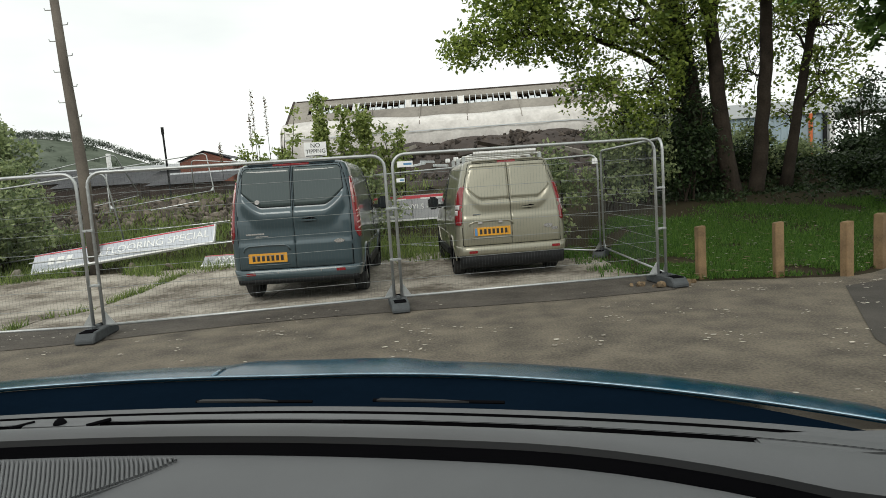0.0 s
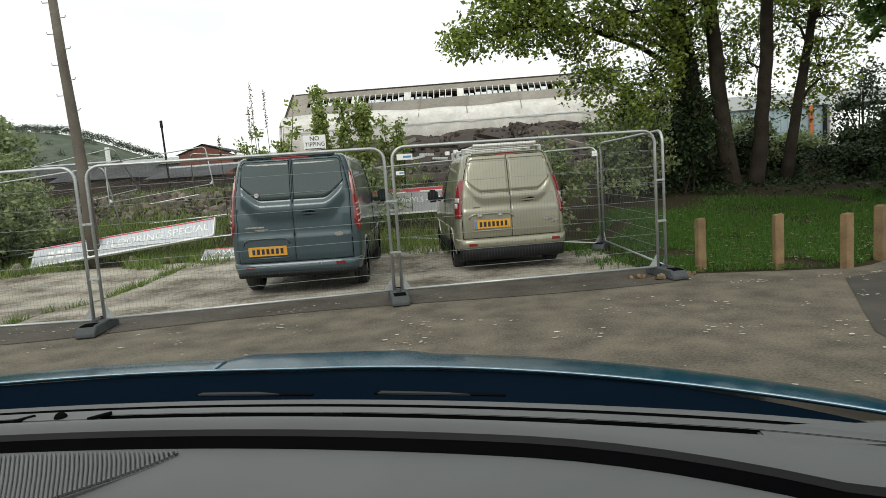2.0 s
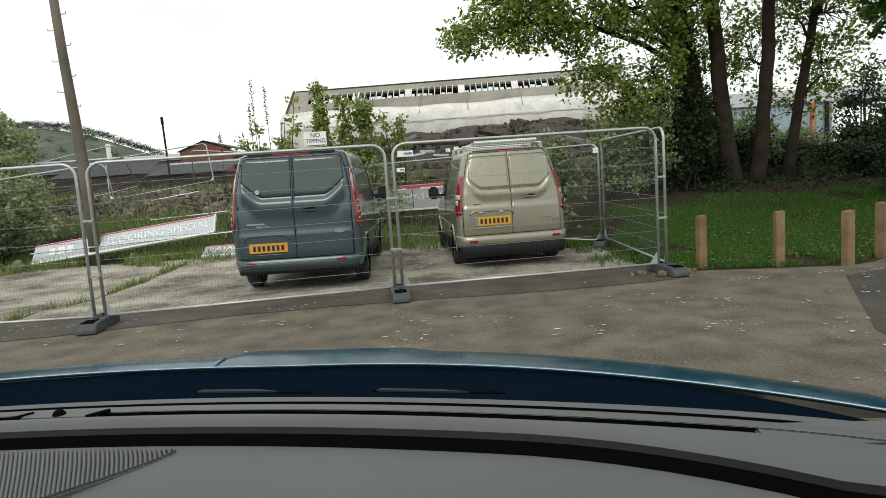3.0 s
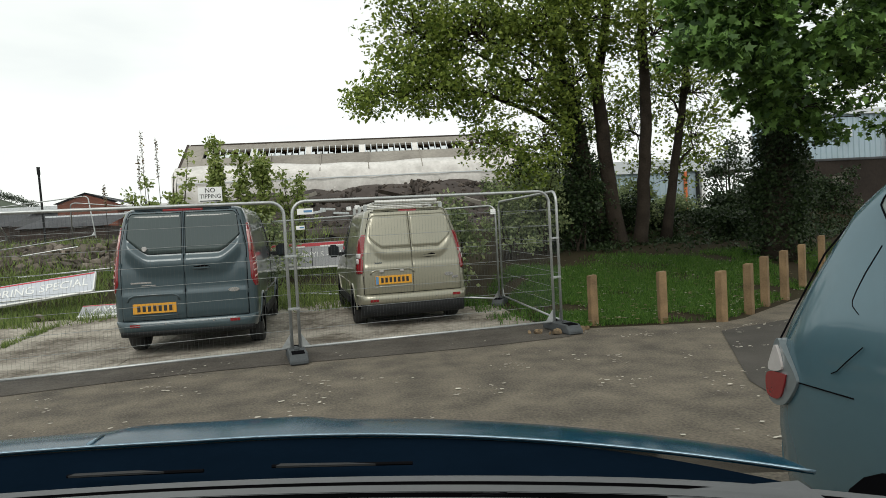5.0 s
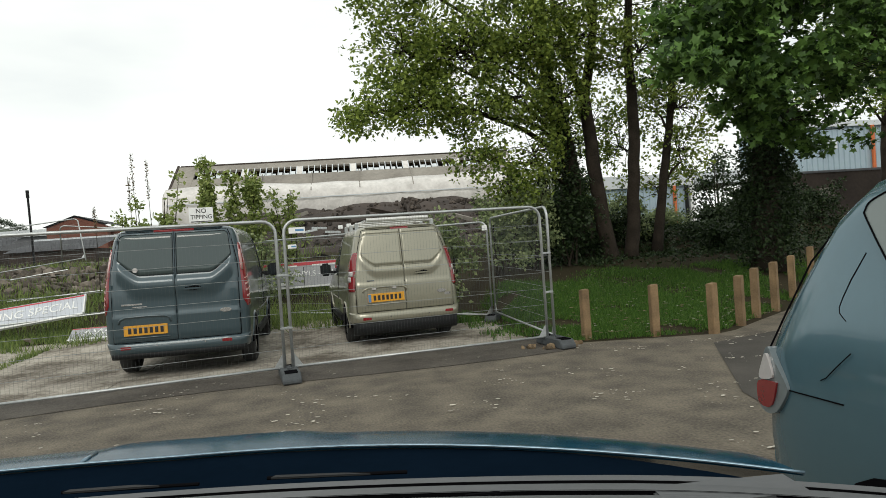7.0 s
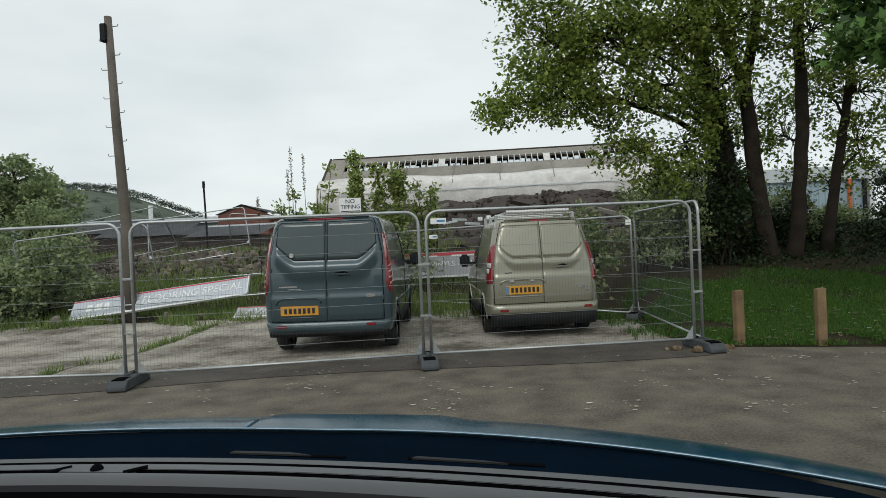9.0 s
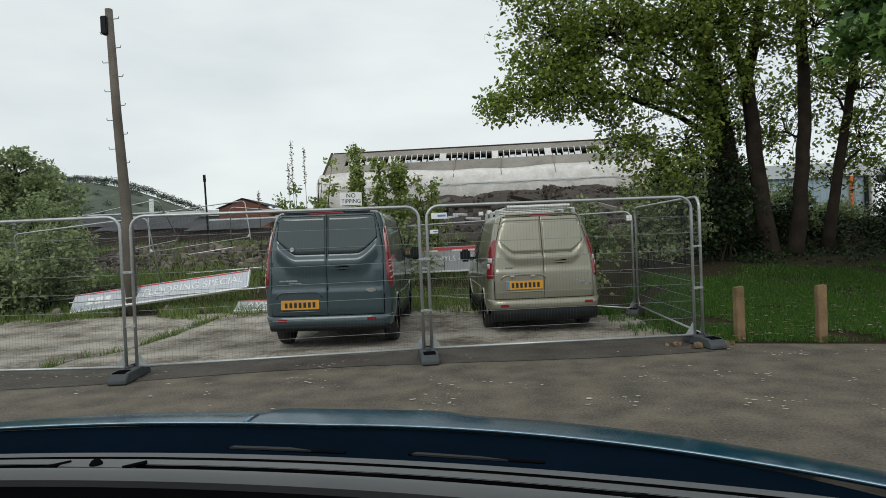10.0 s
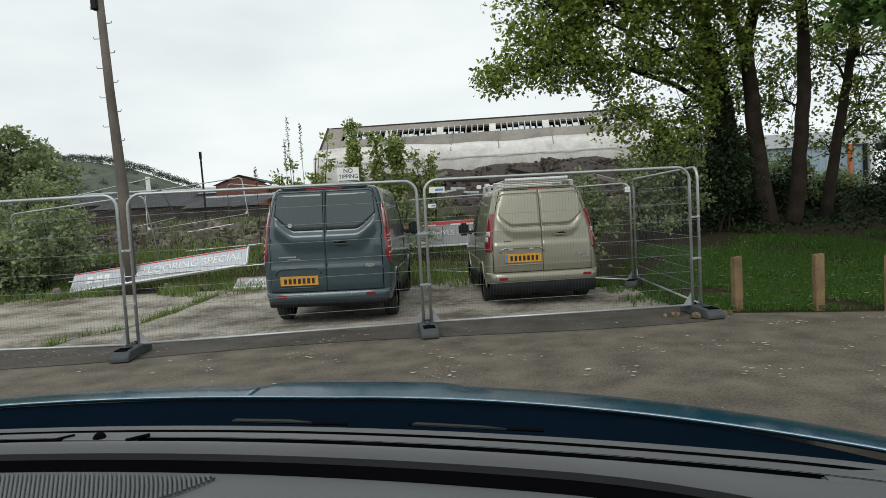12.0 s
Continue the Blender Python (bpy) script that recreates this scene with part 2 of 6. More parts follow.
def tube(paths, radii, sides=8, bm=None):
    """Round bars swept along lists of points; radii is one number or one per point."""
    bm = bm or bmesh.new()
    for path in paths:
        pts = [Vector(p) for p in path]
        rr = radii if hasattr(radii, "__len__") else [radii] * len(pts)
        rings = []
        ref = Vector((0, 0, 1))
        for i, p in enumerate(pts):
            d = (pts[min(i + 1, len(pts) - 1)] - pts[max(i - 1, 0)]).normalized()
            if abs(d.dot(ref)) > 0.95 and i == 0:
                ref = Vector((1, 0, 0))
            a = d.cross(ref)
            a = a.normalized() if a.length > 1e-5 else d.orthogonal().normalized()
            b = a.cross(d).normalized()
            ref = b
            rings.append([bm.verts.new(p + rr[i] * (math.cos(6.28319 * k / sides) * a + math.sin(6.28319 * k / sides) * b)) for k in range(sides)])
        for r0, r1 in zip(rings, rings[1:]):
            for k in range(sides):
                bm.faces.new((r0[k], r0[(k + 1) % sides], r1[(k + 1) % sides], r1[k]))
        if sides > 2:
            bm.faces.new(rings[0][::-1])
            bm.faces.new(rings[-1])
    return bm


def prism(outline, y0, y1, axis="y", bm=None):
    """A plate with the outline (a, b) in the plane across the axis, from y0 to y1 along it."""
    bm = bm or bmesh.new()
    def at(a, b, d):
        return {"y": (a, d, b), "x": (d, a, b), "z": (a, b, d)}[axis]
    lo = [bm.verts.new(at(a, b, y0)) for a, b in outline]
    hi = [bm.verts.new(at(a, b, y1)) for a, b in outline]
    n = len(lo)
    bm.faces.new(lo[::-1])
    bm.faces.new(hi)
    for i in range(n):
        bm.faces.new((lo[i], lo[(i + 1) % n], hi[(i + 1) % n], hi[i]))
    return bm


def loft(sections, bm=None, cap=True):
    bm = bm or bmesh.new()
    rings = [[bm.verts.new(p) for p in s] for s in sections]
    for r0, r1 in zip(rings, rings[1:]):
        for k in range(len(r0) - 1):
            bm.faces.new((r0[k], r0[k + 1], r1[k + 1], r1[k]))
    if cap:
        for ring in (rings[0], rings[-1]):
            n = len(ring)
            for i in range((n - 1) // 2):
                q = (ring[i], ring[i + 1], ring[n - 2 - i], ring[n - 1 - i])
                bm.faces.new(q if len(set(q)) == 4 else (ring[i], ring[i + 1], ring[n - 1 - i]))
    return bm


def text_mesh(text, size, depth):
    cu = bpy.data.curves.new("letter", "FONT")
    cu.body, cu.size, cu.extrude, cu.align_y, cu.resolution_u = text, size, depth, "CENTER", 3
    tmp = bpy.data.objects.new("letter", cu)
    scene.collection.objects.link(tmp)
    bpy.context.view_layer.update()
    me = bpy.data.meshes.new_from_object(tmp.evaluated_get(bpy.context.evaluated_depsgraph_get()))
    bpy.data.objects.remove(tmp)
    return me


def letters(text, size, depth, material, parent, m, squeeze=1.0):
    """Built-in font as thin solid letters, one part each, facing -y and centred."""
    def right(me):
        return max((v.co.x for v in me.vertices), default=0.0)
    total = right(text_mesh(text, size, depth))
    for i, ch in enumerate(text):
        if ch == " ":
            continue
        me = text_mesh(ch, size, depth)
        shift = right(text_mesh(text[:i + 1], size, depth)) - right(me) - total / 2
        me.materials.clear()
        me.materials.append(material)
        ob = new("letter", me)
        ob.parent = parent
        ob.matrix_local = m @ pose(0, 0, 0, 90) @ Matrix.Diagonal((squeeze, 1, 1, 1)) @ Matrix.Translation((shift, 0, 0))


def smooth(a, b, v):
    t = min(1, max(0, (v - a) / (b - a)))
    return t * t * (3 - 2 * t)


rng = np.random.default_rng(7)


def leaf_cloud(centres, spread, count, size, flat=0.75, lobed=False, seed=1):
    """Vertices and faces of many small leaves scattered round the centres."""
    r = np.random.default_rng(seed)
    c = np.repeat(np.asarray(centres, float), count, axis=0)
    n = len(c)
    d = r.normal(0, 1, (n, 3))
    d *= (r.random((n, 1)) ** 0.5) / np.maximum(np.linalg.norm(d, axis=1, keepdims=True), 1e-6)
    p = c + d * np.array([spread, spread, spread * flat])
    nrm = r.normal(0, 1, (n, 3)) * 0.75 + np.array([0, -0.15, 0.7])
    nrm /= np.linalg.norm(nrm, axis=1, keepdims=True)
    a = np.cross(nrm, r.normal(0, 1, (n, 3)))
    a /= np.maximum(np.linalg.norm(a, axis=1, keepdims=True), 1e-6)
    b = np.cross(nrm, a)
    s = size * (0.6 + 0.8 * r.random((n, 1)))
    if lobed:
        shape = [(0, 0), (0.42, 0.02), (0.25, 0.28), (0.55, 0.55), (0.2, 0.62), (0, 1.05), (-0.2, 0.62), (-0.55, 0.55), (-0.25, 0.28), (-0.42, 0.02)]
    else:
        shape = [(0, 0), (0.34, 0.42), (0, 1.0), (-0.34, 0.42)]
    k = len(shape)
    out = np.empty((n, k, 3))
    for i, (u, v) in enumerate(shape):
        out[:, i] = p + s * (u * a + v * b) - nrm * s * (0.18 * abs(u) + 0.12 * v * v)
    faces = np.arange(n * k).reshape(n, k)
    return out.reshape(-1, 3), faces


def leaves(name, centres, spread, count, size, material, parent=None, flat=0.75, lobed=False, seed=1):
    v, f = leaf_cloud(centres, spread, count, size, flat, lobed, seed)
    return raw(name, v.tolist(), f.tolist(), material, parent)


def blades(name, pts, height, width, material, seed=1, lean=0.35):
    r = np.random.default_rng(seed)
    p = np.asarray(pts, float)
    n = len(p)
    ang = r.random(n) * 6.283
    h = height * (0.45 + 0.9 * r.random(n))
    side = np.stack([np.cos(ang), np.sin(ang), np.zeros(n)], 1) * width
    tip = p + np.stack([r.normal(0, lean, n) * h, r.normal(0, lean, n) * h, h], 1)
    v = np.stack([p - side, p + side, tip], 1).reshape(-1, 3)
    return raw(name, v.tolist(), np.arange(3 * n).reshape(n, 3).tolist(), material)


def stones(pts, sizes, bm=None, seed=3):
    """Broken lumps of uneven shape."""
    r = random.Random(seed)
    bm = bm or bmesh.new()
    for p, s in zip(pts, sizes):
        m = Matrix.Translation(p) @ Euler((r.random() * 6, r.random() * 6, r.random() * 6)).to_matrix().to_4x4() @ Matrix.Diagonal((s, s * r.uniform(0.5, 0.9), s * r.uniform(0.35, 0.7), 1))
        vs = bmesh.ops.create_icosphere(bm, subdivisions=1, radius=1, matrix=m)["verts"]
        for v in vs:
            v.co += Vector((r.uniform(-1, 1), r.uniform(-1, 1), r.uniform(-1, 1))) * s * 0.22
    return bm


# ---------------- ground, road, yard ----------------
def fence_y(x):
    return 7.50 + (x + 4.17) * 0.144 if x > -4.2 else 7.45


def road_edge(x):
    if x < 2.95:
        return fence_y(x) * 1.088 + 0.05
    if x < 5.35:
        return 8.56 - (x - 2.95) * 0.2
    return 8.08 + (x - 5.35) * 0.74 if x < 14 else 14.48


def ground_z(x, y):
    k = smooth(2.9, 3.7, x)
    left = -0.06 * smooth(8.8, 9.8, y) - 0.045 * (1 - smooth(-1.4, -0.2, x)) * (smooth(8.8, 9.8, y) - smooth(12, 14, y)) + 0.62 * smooth(15.4, 18.6, y) + 1.0 * smooth(18, 25, y) - 0.6 * smooth(26, 40, y)
    right = 0.80 * smooth(9.0, 16.5, y) + 0.75 * smooth(16.2, 20, y)
    far = 1.0
    z = left * (1 - k) + right * k
    z -= 0.9 * smooth(5.3, 9, x) * smooth(0, 1, (road_edge(x) + 1.5 - y) / 2.0) * smooth(8, 15, y) * 0.6
    w = smooth(45, 70, math.hypot(x, y))
    return z * (1 - w) + far * w * (1 if y > 0 else 0)


def surface_sheet(name, xs, ys_of, lift, material, z_of=ground_z):
    bm = bmesh.new()
    cols = [[bm.verts.new((x, y, z_of(x, y) + lift)) for y in ys_of(x)] for x in xs]
    for c0, c1 in zip(cols, cols[1:]):
        for k in range(len(c0) - 1):
            bm.faces.new((c0[k], c1[k], c1[k + 1], c0[k + 1]))
    return mesh_ob(name, bm, material, True)


def steps(*stops):
    out = [stops[0][0]]
    for (a, _), (b, n) in zip(stops, stops[1:]):
        out += [a + (b - a) * (i + 1) / n for i in range(n)]
    return out


gx = steps((-2500, 0), (-80, 8), (-12, 20), (16, 70), (80, 20), (2500, 8))
gy = steps((-2500, 0), (-40, 6), (6, 12), (30, 70), (80, 20), (2500, 10))
ground = surface_sheet("ground", gx, lambda x: gy, -0.035, SOIL)
tagged(ground, "rough brown soil and turf rising into a bank", "ground", kind="structure")
road = surface_sheet("road", steps((-40, 0), (-8, 10), (16, 60), (40, 10)), lambda x: [-40 + (road_edge(x) + 40) * i / 40 for i in range(41)], 0.0, TARMAC,
                     lambda x, y: ground_z(x, y) if y > 8.2 and x > 5 else 0.0)
tagged(road, "worn brownish grey tarmac with pale flecks", "road", kind="structure")
apron = surface_sheet("pavement", steps((-14, 0), (2.9, 34)), lambda x: [fence_y(x) - 0.35 - 0.2 * math.sin(x * 0.7) + (0.35 + 0.086 * fence_y(x) + 0.2 * math.sin(x * 0.7)) * i / 4 for i in range(5)], 0.006, APRON, lambda x, y: 0.0)
tagged(apron, "strip of older patched tarmac along the fence", "pavement", kind="structure")
patch = raw("road_patch", [(4.75, 7.5, 0.006), (3.55, 5.2, 0.006), (3.1, 3.2, 0.006), (8.5, 3.2, 0.006), (9.5, 9.4, 0.006), (6.2, 7.95, 0.006)], [(0, 1, 2, 3, 4, 5)], PATCH)
tagged(patch, "darker patch on the tarmac beside the posts", "road", kind="structure")

# yard of concrete slabs, each its own piece
yard = thing("yard", Matrix(), "pale stained concrete slab yard with weedy joints", "pavement", kind="structure")


def slab(x0, x1, y0, y1):
    bm = bmesh.new()
    n = 4
    top = []
    for i in range(n + 1):
        x = x0 + (x1 - x0) * i / n
        front = fence_y(x) * 1.088 if y0 < 8.0 else y0
        top.append([bm.verts.new((x, front + (y1 - front) * j / n, 0)) for j in range(n + 1)])
    for col in top:
        for v in col:
            v.co.z = ground_z(v.co.x, min(v.co.y, 14)) + 0.012 + 0.006 * math.sin(v.co.x * 3 + v.co.y * 2)
    for i in range(n):
        for j in range(n):
            bm.faces.new((top[i][j], top[i + 1][j], top[i + 1][j + 1], top[i][j + 1]))
    ext = bmesh.ops.extrude_face_region(bm, geom=list(bm.faces))
    for g in ext["geom"]:
        if isinstance(g, bmesh.types.BMVert):
            g.co.z -= 0.08
    return bm


for xa, xb in ((-13.2, -9.285), (-9.27, -5.858), (-5.818, -2.93), (-2.917, 2.86)):
    for ya, yb in ((7.5, 9.36), (9.375, 12.11), (12.125, 14.9)):
        if xa > -3 and ya > 12:
            xb = 1.6
        part("slab", slab(xa, xb, ya, yb), CONCRETE, yard)


# ---------------- temporary fence ----------------
def fence_panel(width=3.46, height=1.96):
    """A welded mesh site-fence panel along +x from its base corner."""
    t = thing("site_fence", Matrix(), "galvanised steel mesh temporary fence panel in rubber feet", "fence", "temporary fence panels")
    r, h, rad = 0.02, height, 0.16
    arc0 = [(rad - rad * math.cos(a), 0, h - rad + rad * math.sin(a)) for a in np.linspace(0, math.pi / 2, 6)]
    arc1 = [(width - x, y, z) for x, y, z in arc0[::-1]]
    part("frame", tube([[(0, 0, 0.02)] + arc0 + arc1 + [(width, 0, 0.02)]], r, 8), GALV, t, smooth=True)
    part("bottom_rail", tube([[(r, 0, 0.13), (width - r, 0, 0.13)]], 0.017, 8), GALV, t, smooth=True)
    for x, d in ((r, 0.11), (width - r, -0.11)):
        part("gusset", prism([(x, 0.135), (x + d, 0.135), (x, 0.30)], -0.004, 0.004), GALV, t)
    bm = bmesh.new()
    n = 84
    for i in range(1, n):
        x = width * i / n
        top = h - 0.01 if rad < x < width - rad else h - 0.07
        tube([[(x, 0.0, 0.13), (x, 0.0, top)]], 0.00085, 3, bm)
    wires = part("mesh_wire", bm, WIRE, t)
    wires["kind"] = "stuff"
    for i in range(7):
        z = 0.13 + (h - 0.16) * (i + 1) / 8
        part("cross_wire", tube([[(0, 0, z), (width, 0, z)]], 0.0024, 4), CROSS, t)
    return t


def place_panel(a, b, lean=0.0, z=0.0):
    d = Vector((b[0] - a[0], b[1] - a[1]))
    m = pose(a[0], a[1], z, lean, 0, math.degrees(math.atan2(d.y, d.x))) @ Matrix.Diagonal((d.length / 3.46, 1, 1, 1))
    return m


proto = fence_panel()
proto.matrix_world = place_panel((-4.19, 7.50), (-0.72, 8.10))
PANELS = [((-0.62, 8.11), (2.85, 8.51)), ((-7.78, 7.55), (-4.30, 7.46)), ((-11.3, 7.75), (-7.88, 7.6)), ((2.97, 8.55), (3.0, 12.0)),
          ((0.50, 14.50), (2.95, 12.08)), ((-1.98, 16.95), (0.44, 14.56))]
for a, b in PANELS:
    p_ = copy_thing(proto, Matrix())
    p_.matrix_world = place_panel(a, b, 0, ground_z((a[0] + b[0]) / 2, min(a[1], b[1]) if a[1] > 9 else 8.0))
# slumped panels at the back of the plot
for a, b, lean, z, tip in (((-11.6, 15.9), (-8.1, 16.0), 10, 0.15, -5), ((-11.6, 22.0), (-8.2, 22.8), -38, 1.35, -9), ((-9.4, 24.0), (-6.0, 24.4), 28, 1.3, 7), ((-14.6, 23.5), (-11.2, 24), 35, 1.2, -12)):
    p_ = copy_thing(proto, Matrix())
    p_.matrix_world = place_panel(a, b, lean, z) @ pose(0, 0, 0, 0, tip, 0)
    tagged(p_, "galvanised mesh fence panel leaning askew among weeds")


def rubber_foot(x, y, turn):
    t = thing("rubber_block", pose(x, y, 0.006, 0, 0, turn), "grey-black rubber fence block with round sockets", "ballast block", "ballast blocks")
    prof = [(-0.37, 0), (0.37, 0), (0.37, 0.05), (0.29, 0.125), (-0.29, 0.125), (-0.37, 0.05)]
    bm = prism([(a, b) for a, b in prof], -0.11, 0.11)
    bmesh.ops.bevel(bm, geom=list(bm.edges), offset=0.012, segments=1, affect="EDGES")
    part("block", bm, RUBBER, t)
    part("recess", box(-0.30, -0.12, -0.075, 0.075, 0.11, 0.128), DASH_DARK, t)
    part("recess", box(0.12, 0.30, -0.075, 0.075, 0.11, 0.128), DASH_DARK, t)
    for sx in (-0.06, 0.06):
        part("socket", tube([[(sx, 0, 0.12), (sx, 0, 0.15)]], 0.032, 10), RUBBER, t)
    return t


for x, y, turn in ((-4.22, 7.38, 97), (-0.66, 7.98, 99), (2.93, 8.42, 100), (-7.83, 7.5, 92), (3.0, 12.1, 60), (0.47, 14.6, 45)):
    f_ = rubber_foot(x, y, turn)
    f_.location.z = ground_z(x, y) + 0.008 if y > 9 else 0.008


def clamp(x, y, z, turn):
    t = thing("fence_clamp", pose(x, y, z, 0, 0, turn), "galvanised coupler joining two fence uprights", "clamp", "fence clamps")
    part("band", box(-0.075, 0.075, -0.03, 0.03, -0.014, 0.014, 0.006), GALV, t)
    part("bolt", tube([[(0, -0.05, 0), (0, 0.05, 0)]], 0.009, 6), GALV, t)


for z in (0.62, 1.28):
    clamp(-4.245, 7.48, z, 4)
    clamp(-0.67, 8.105, z, 8)
clamp(2.91, 8.53, 1.3, 20)
clamp(2.91, 8.53, 0.75, 20)
for x, z, w, h in ((-0.46, 1.83, 0.20, 0.075), (-0.53, 1.63, 0.105, 0.05)):
    t = thing("fence_tag", pose(x, 8.105 + (x + 0.62) * 0.115, z, 0, 0, 7), "small white plastic tag wired to the fence mesh", "tag", "fence tags")
    part("plate", box(-w / 2, w / 2, -0.02, -0.012, -h / 2, h / 2, 0.002), WHITE, t)
    part("print", box(-w * 0.1, w * 0.42, -0.0225, -0.0205, -h * 0.15, h * 0.2), PLATE_BLUE, t, "pale blue printed bars")
t = thing("fence_tag", pose(2.9, 12.05, 1.78, 0, 0, -15), "small white plastic tag wired to the fence mesh", "tag", "fence tags")
part("plate", box(-0.05, 0.05, -0.032, -0.024, -0.05, 0.05, 0.002), WHITE, t)


# ---------------- vehicles ----------------
def body_section(y, W, zb, belt, zt, tumble, crown, corner):
    """Half outline mirrored: sill to roof, closed along the floor."""
    roof_w = W - tumble
    right = [(W - 0.10, zb), (W - 0.02, zb + 0.05), (W, zb + 0.16), (W + 0.012, (zb + belt) / 2), (W, belt)]
    for k in (0.3, 0.6, 0.85):
        zz = belt + (zt - corner - belt) * k
        right.append((W - tumble * 0.8 * k, zz))
    for a in (0, 25, 50, 72):
        right.append((roof_w - corner + corner * math.cos(radians(a)) + tumble * 0.2 * math.cos(radians(a)), zt - corner + corner * math.sin(radians(a))))
    right.append((roof_w * 0.5, zt + crown * 0.7))
    pts = [(x, y, z) for x, z in right] + [(0, y, zt + crown)] + [(-x, y, z) for x, z in right[::-1]]
    return pts


def wheel(name, x, y, r, parent, side):
    w = new(name)
    w.parent = parent
    w.location = (x, y, r)
    prof = [(0.0, r * 0.62), (0.0, r * 0.9), (0.03, r), (0.18, r), (0.21, r * 0.9), (0.21, r * 0.62)]
    secs = []
    for k in range(25):
        a = 6.28319 * k / 24
        secs.append([(side * (d - 0.21), q * math.cos(a), q * math.sin(a)) for d, q in prof])
    part("tyre", loft(secs, cap=False), TYRE, w, smooth=True)
    bm = bmesh.new()
    bmesh.ops.create_circle(bm, cap_ends=True, segments=24, radius=r * 0.63, matrix=pose(-side * 0.03, 0, 0, 0, 90, 0))
    for k in range(5):
        m = pose(0, 0, 0, 72 * k, 0, 0)
        b = box(-side * 0.03 - 0.012, -side * 0.03 + 0.012, -0.03, 0.03, 0.03, r * 0.6)
        b.transform(m)
        tmp = bpy.data.meshes.new("spoke")
        b.to_mesh(tmp)
        b.free()
        bm.from_mesh(tmp)
        bpy.data.meshes.remove(tmp)
    part("rim", bm, ALLOY, w)
    return w


def sheet(rows, thick=(0, 0.012, 0), bm=None):
    """A thin curved plate: rows of points, with a turned-in edge towards thick."""
    bm = bm or bmesh.new()
    top = [[bm.verts.new(p) for p in row] for row in rows]
    for a, b in zip(top, top[1:]):
        for k in range(len(a) - 1):
            bm.faces.new((a[k], a[k + 1], b[k + 1], b[k]))
    rim = top[0] + [r[-1] for r in top[1:]] + top[-1][-2::-1] + [r[0] for r in top[-2:0:-1]]
    low = [bm.verts.new(v.co + Vector(thick)) for v in rim]
    for i in range(len(rim)):
        j = (i + 1) % len(rim)
        bm.faces.new((rim[j], rim[i], low[i], low[j]))
    return bm


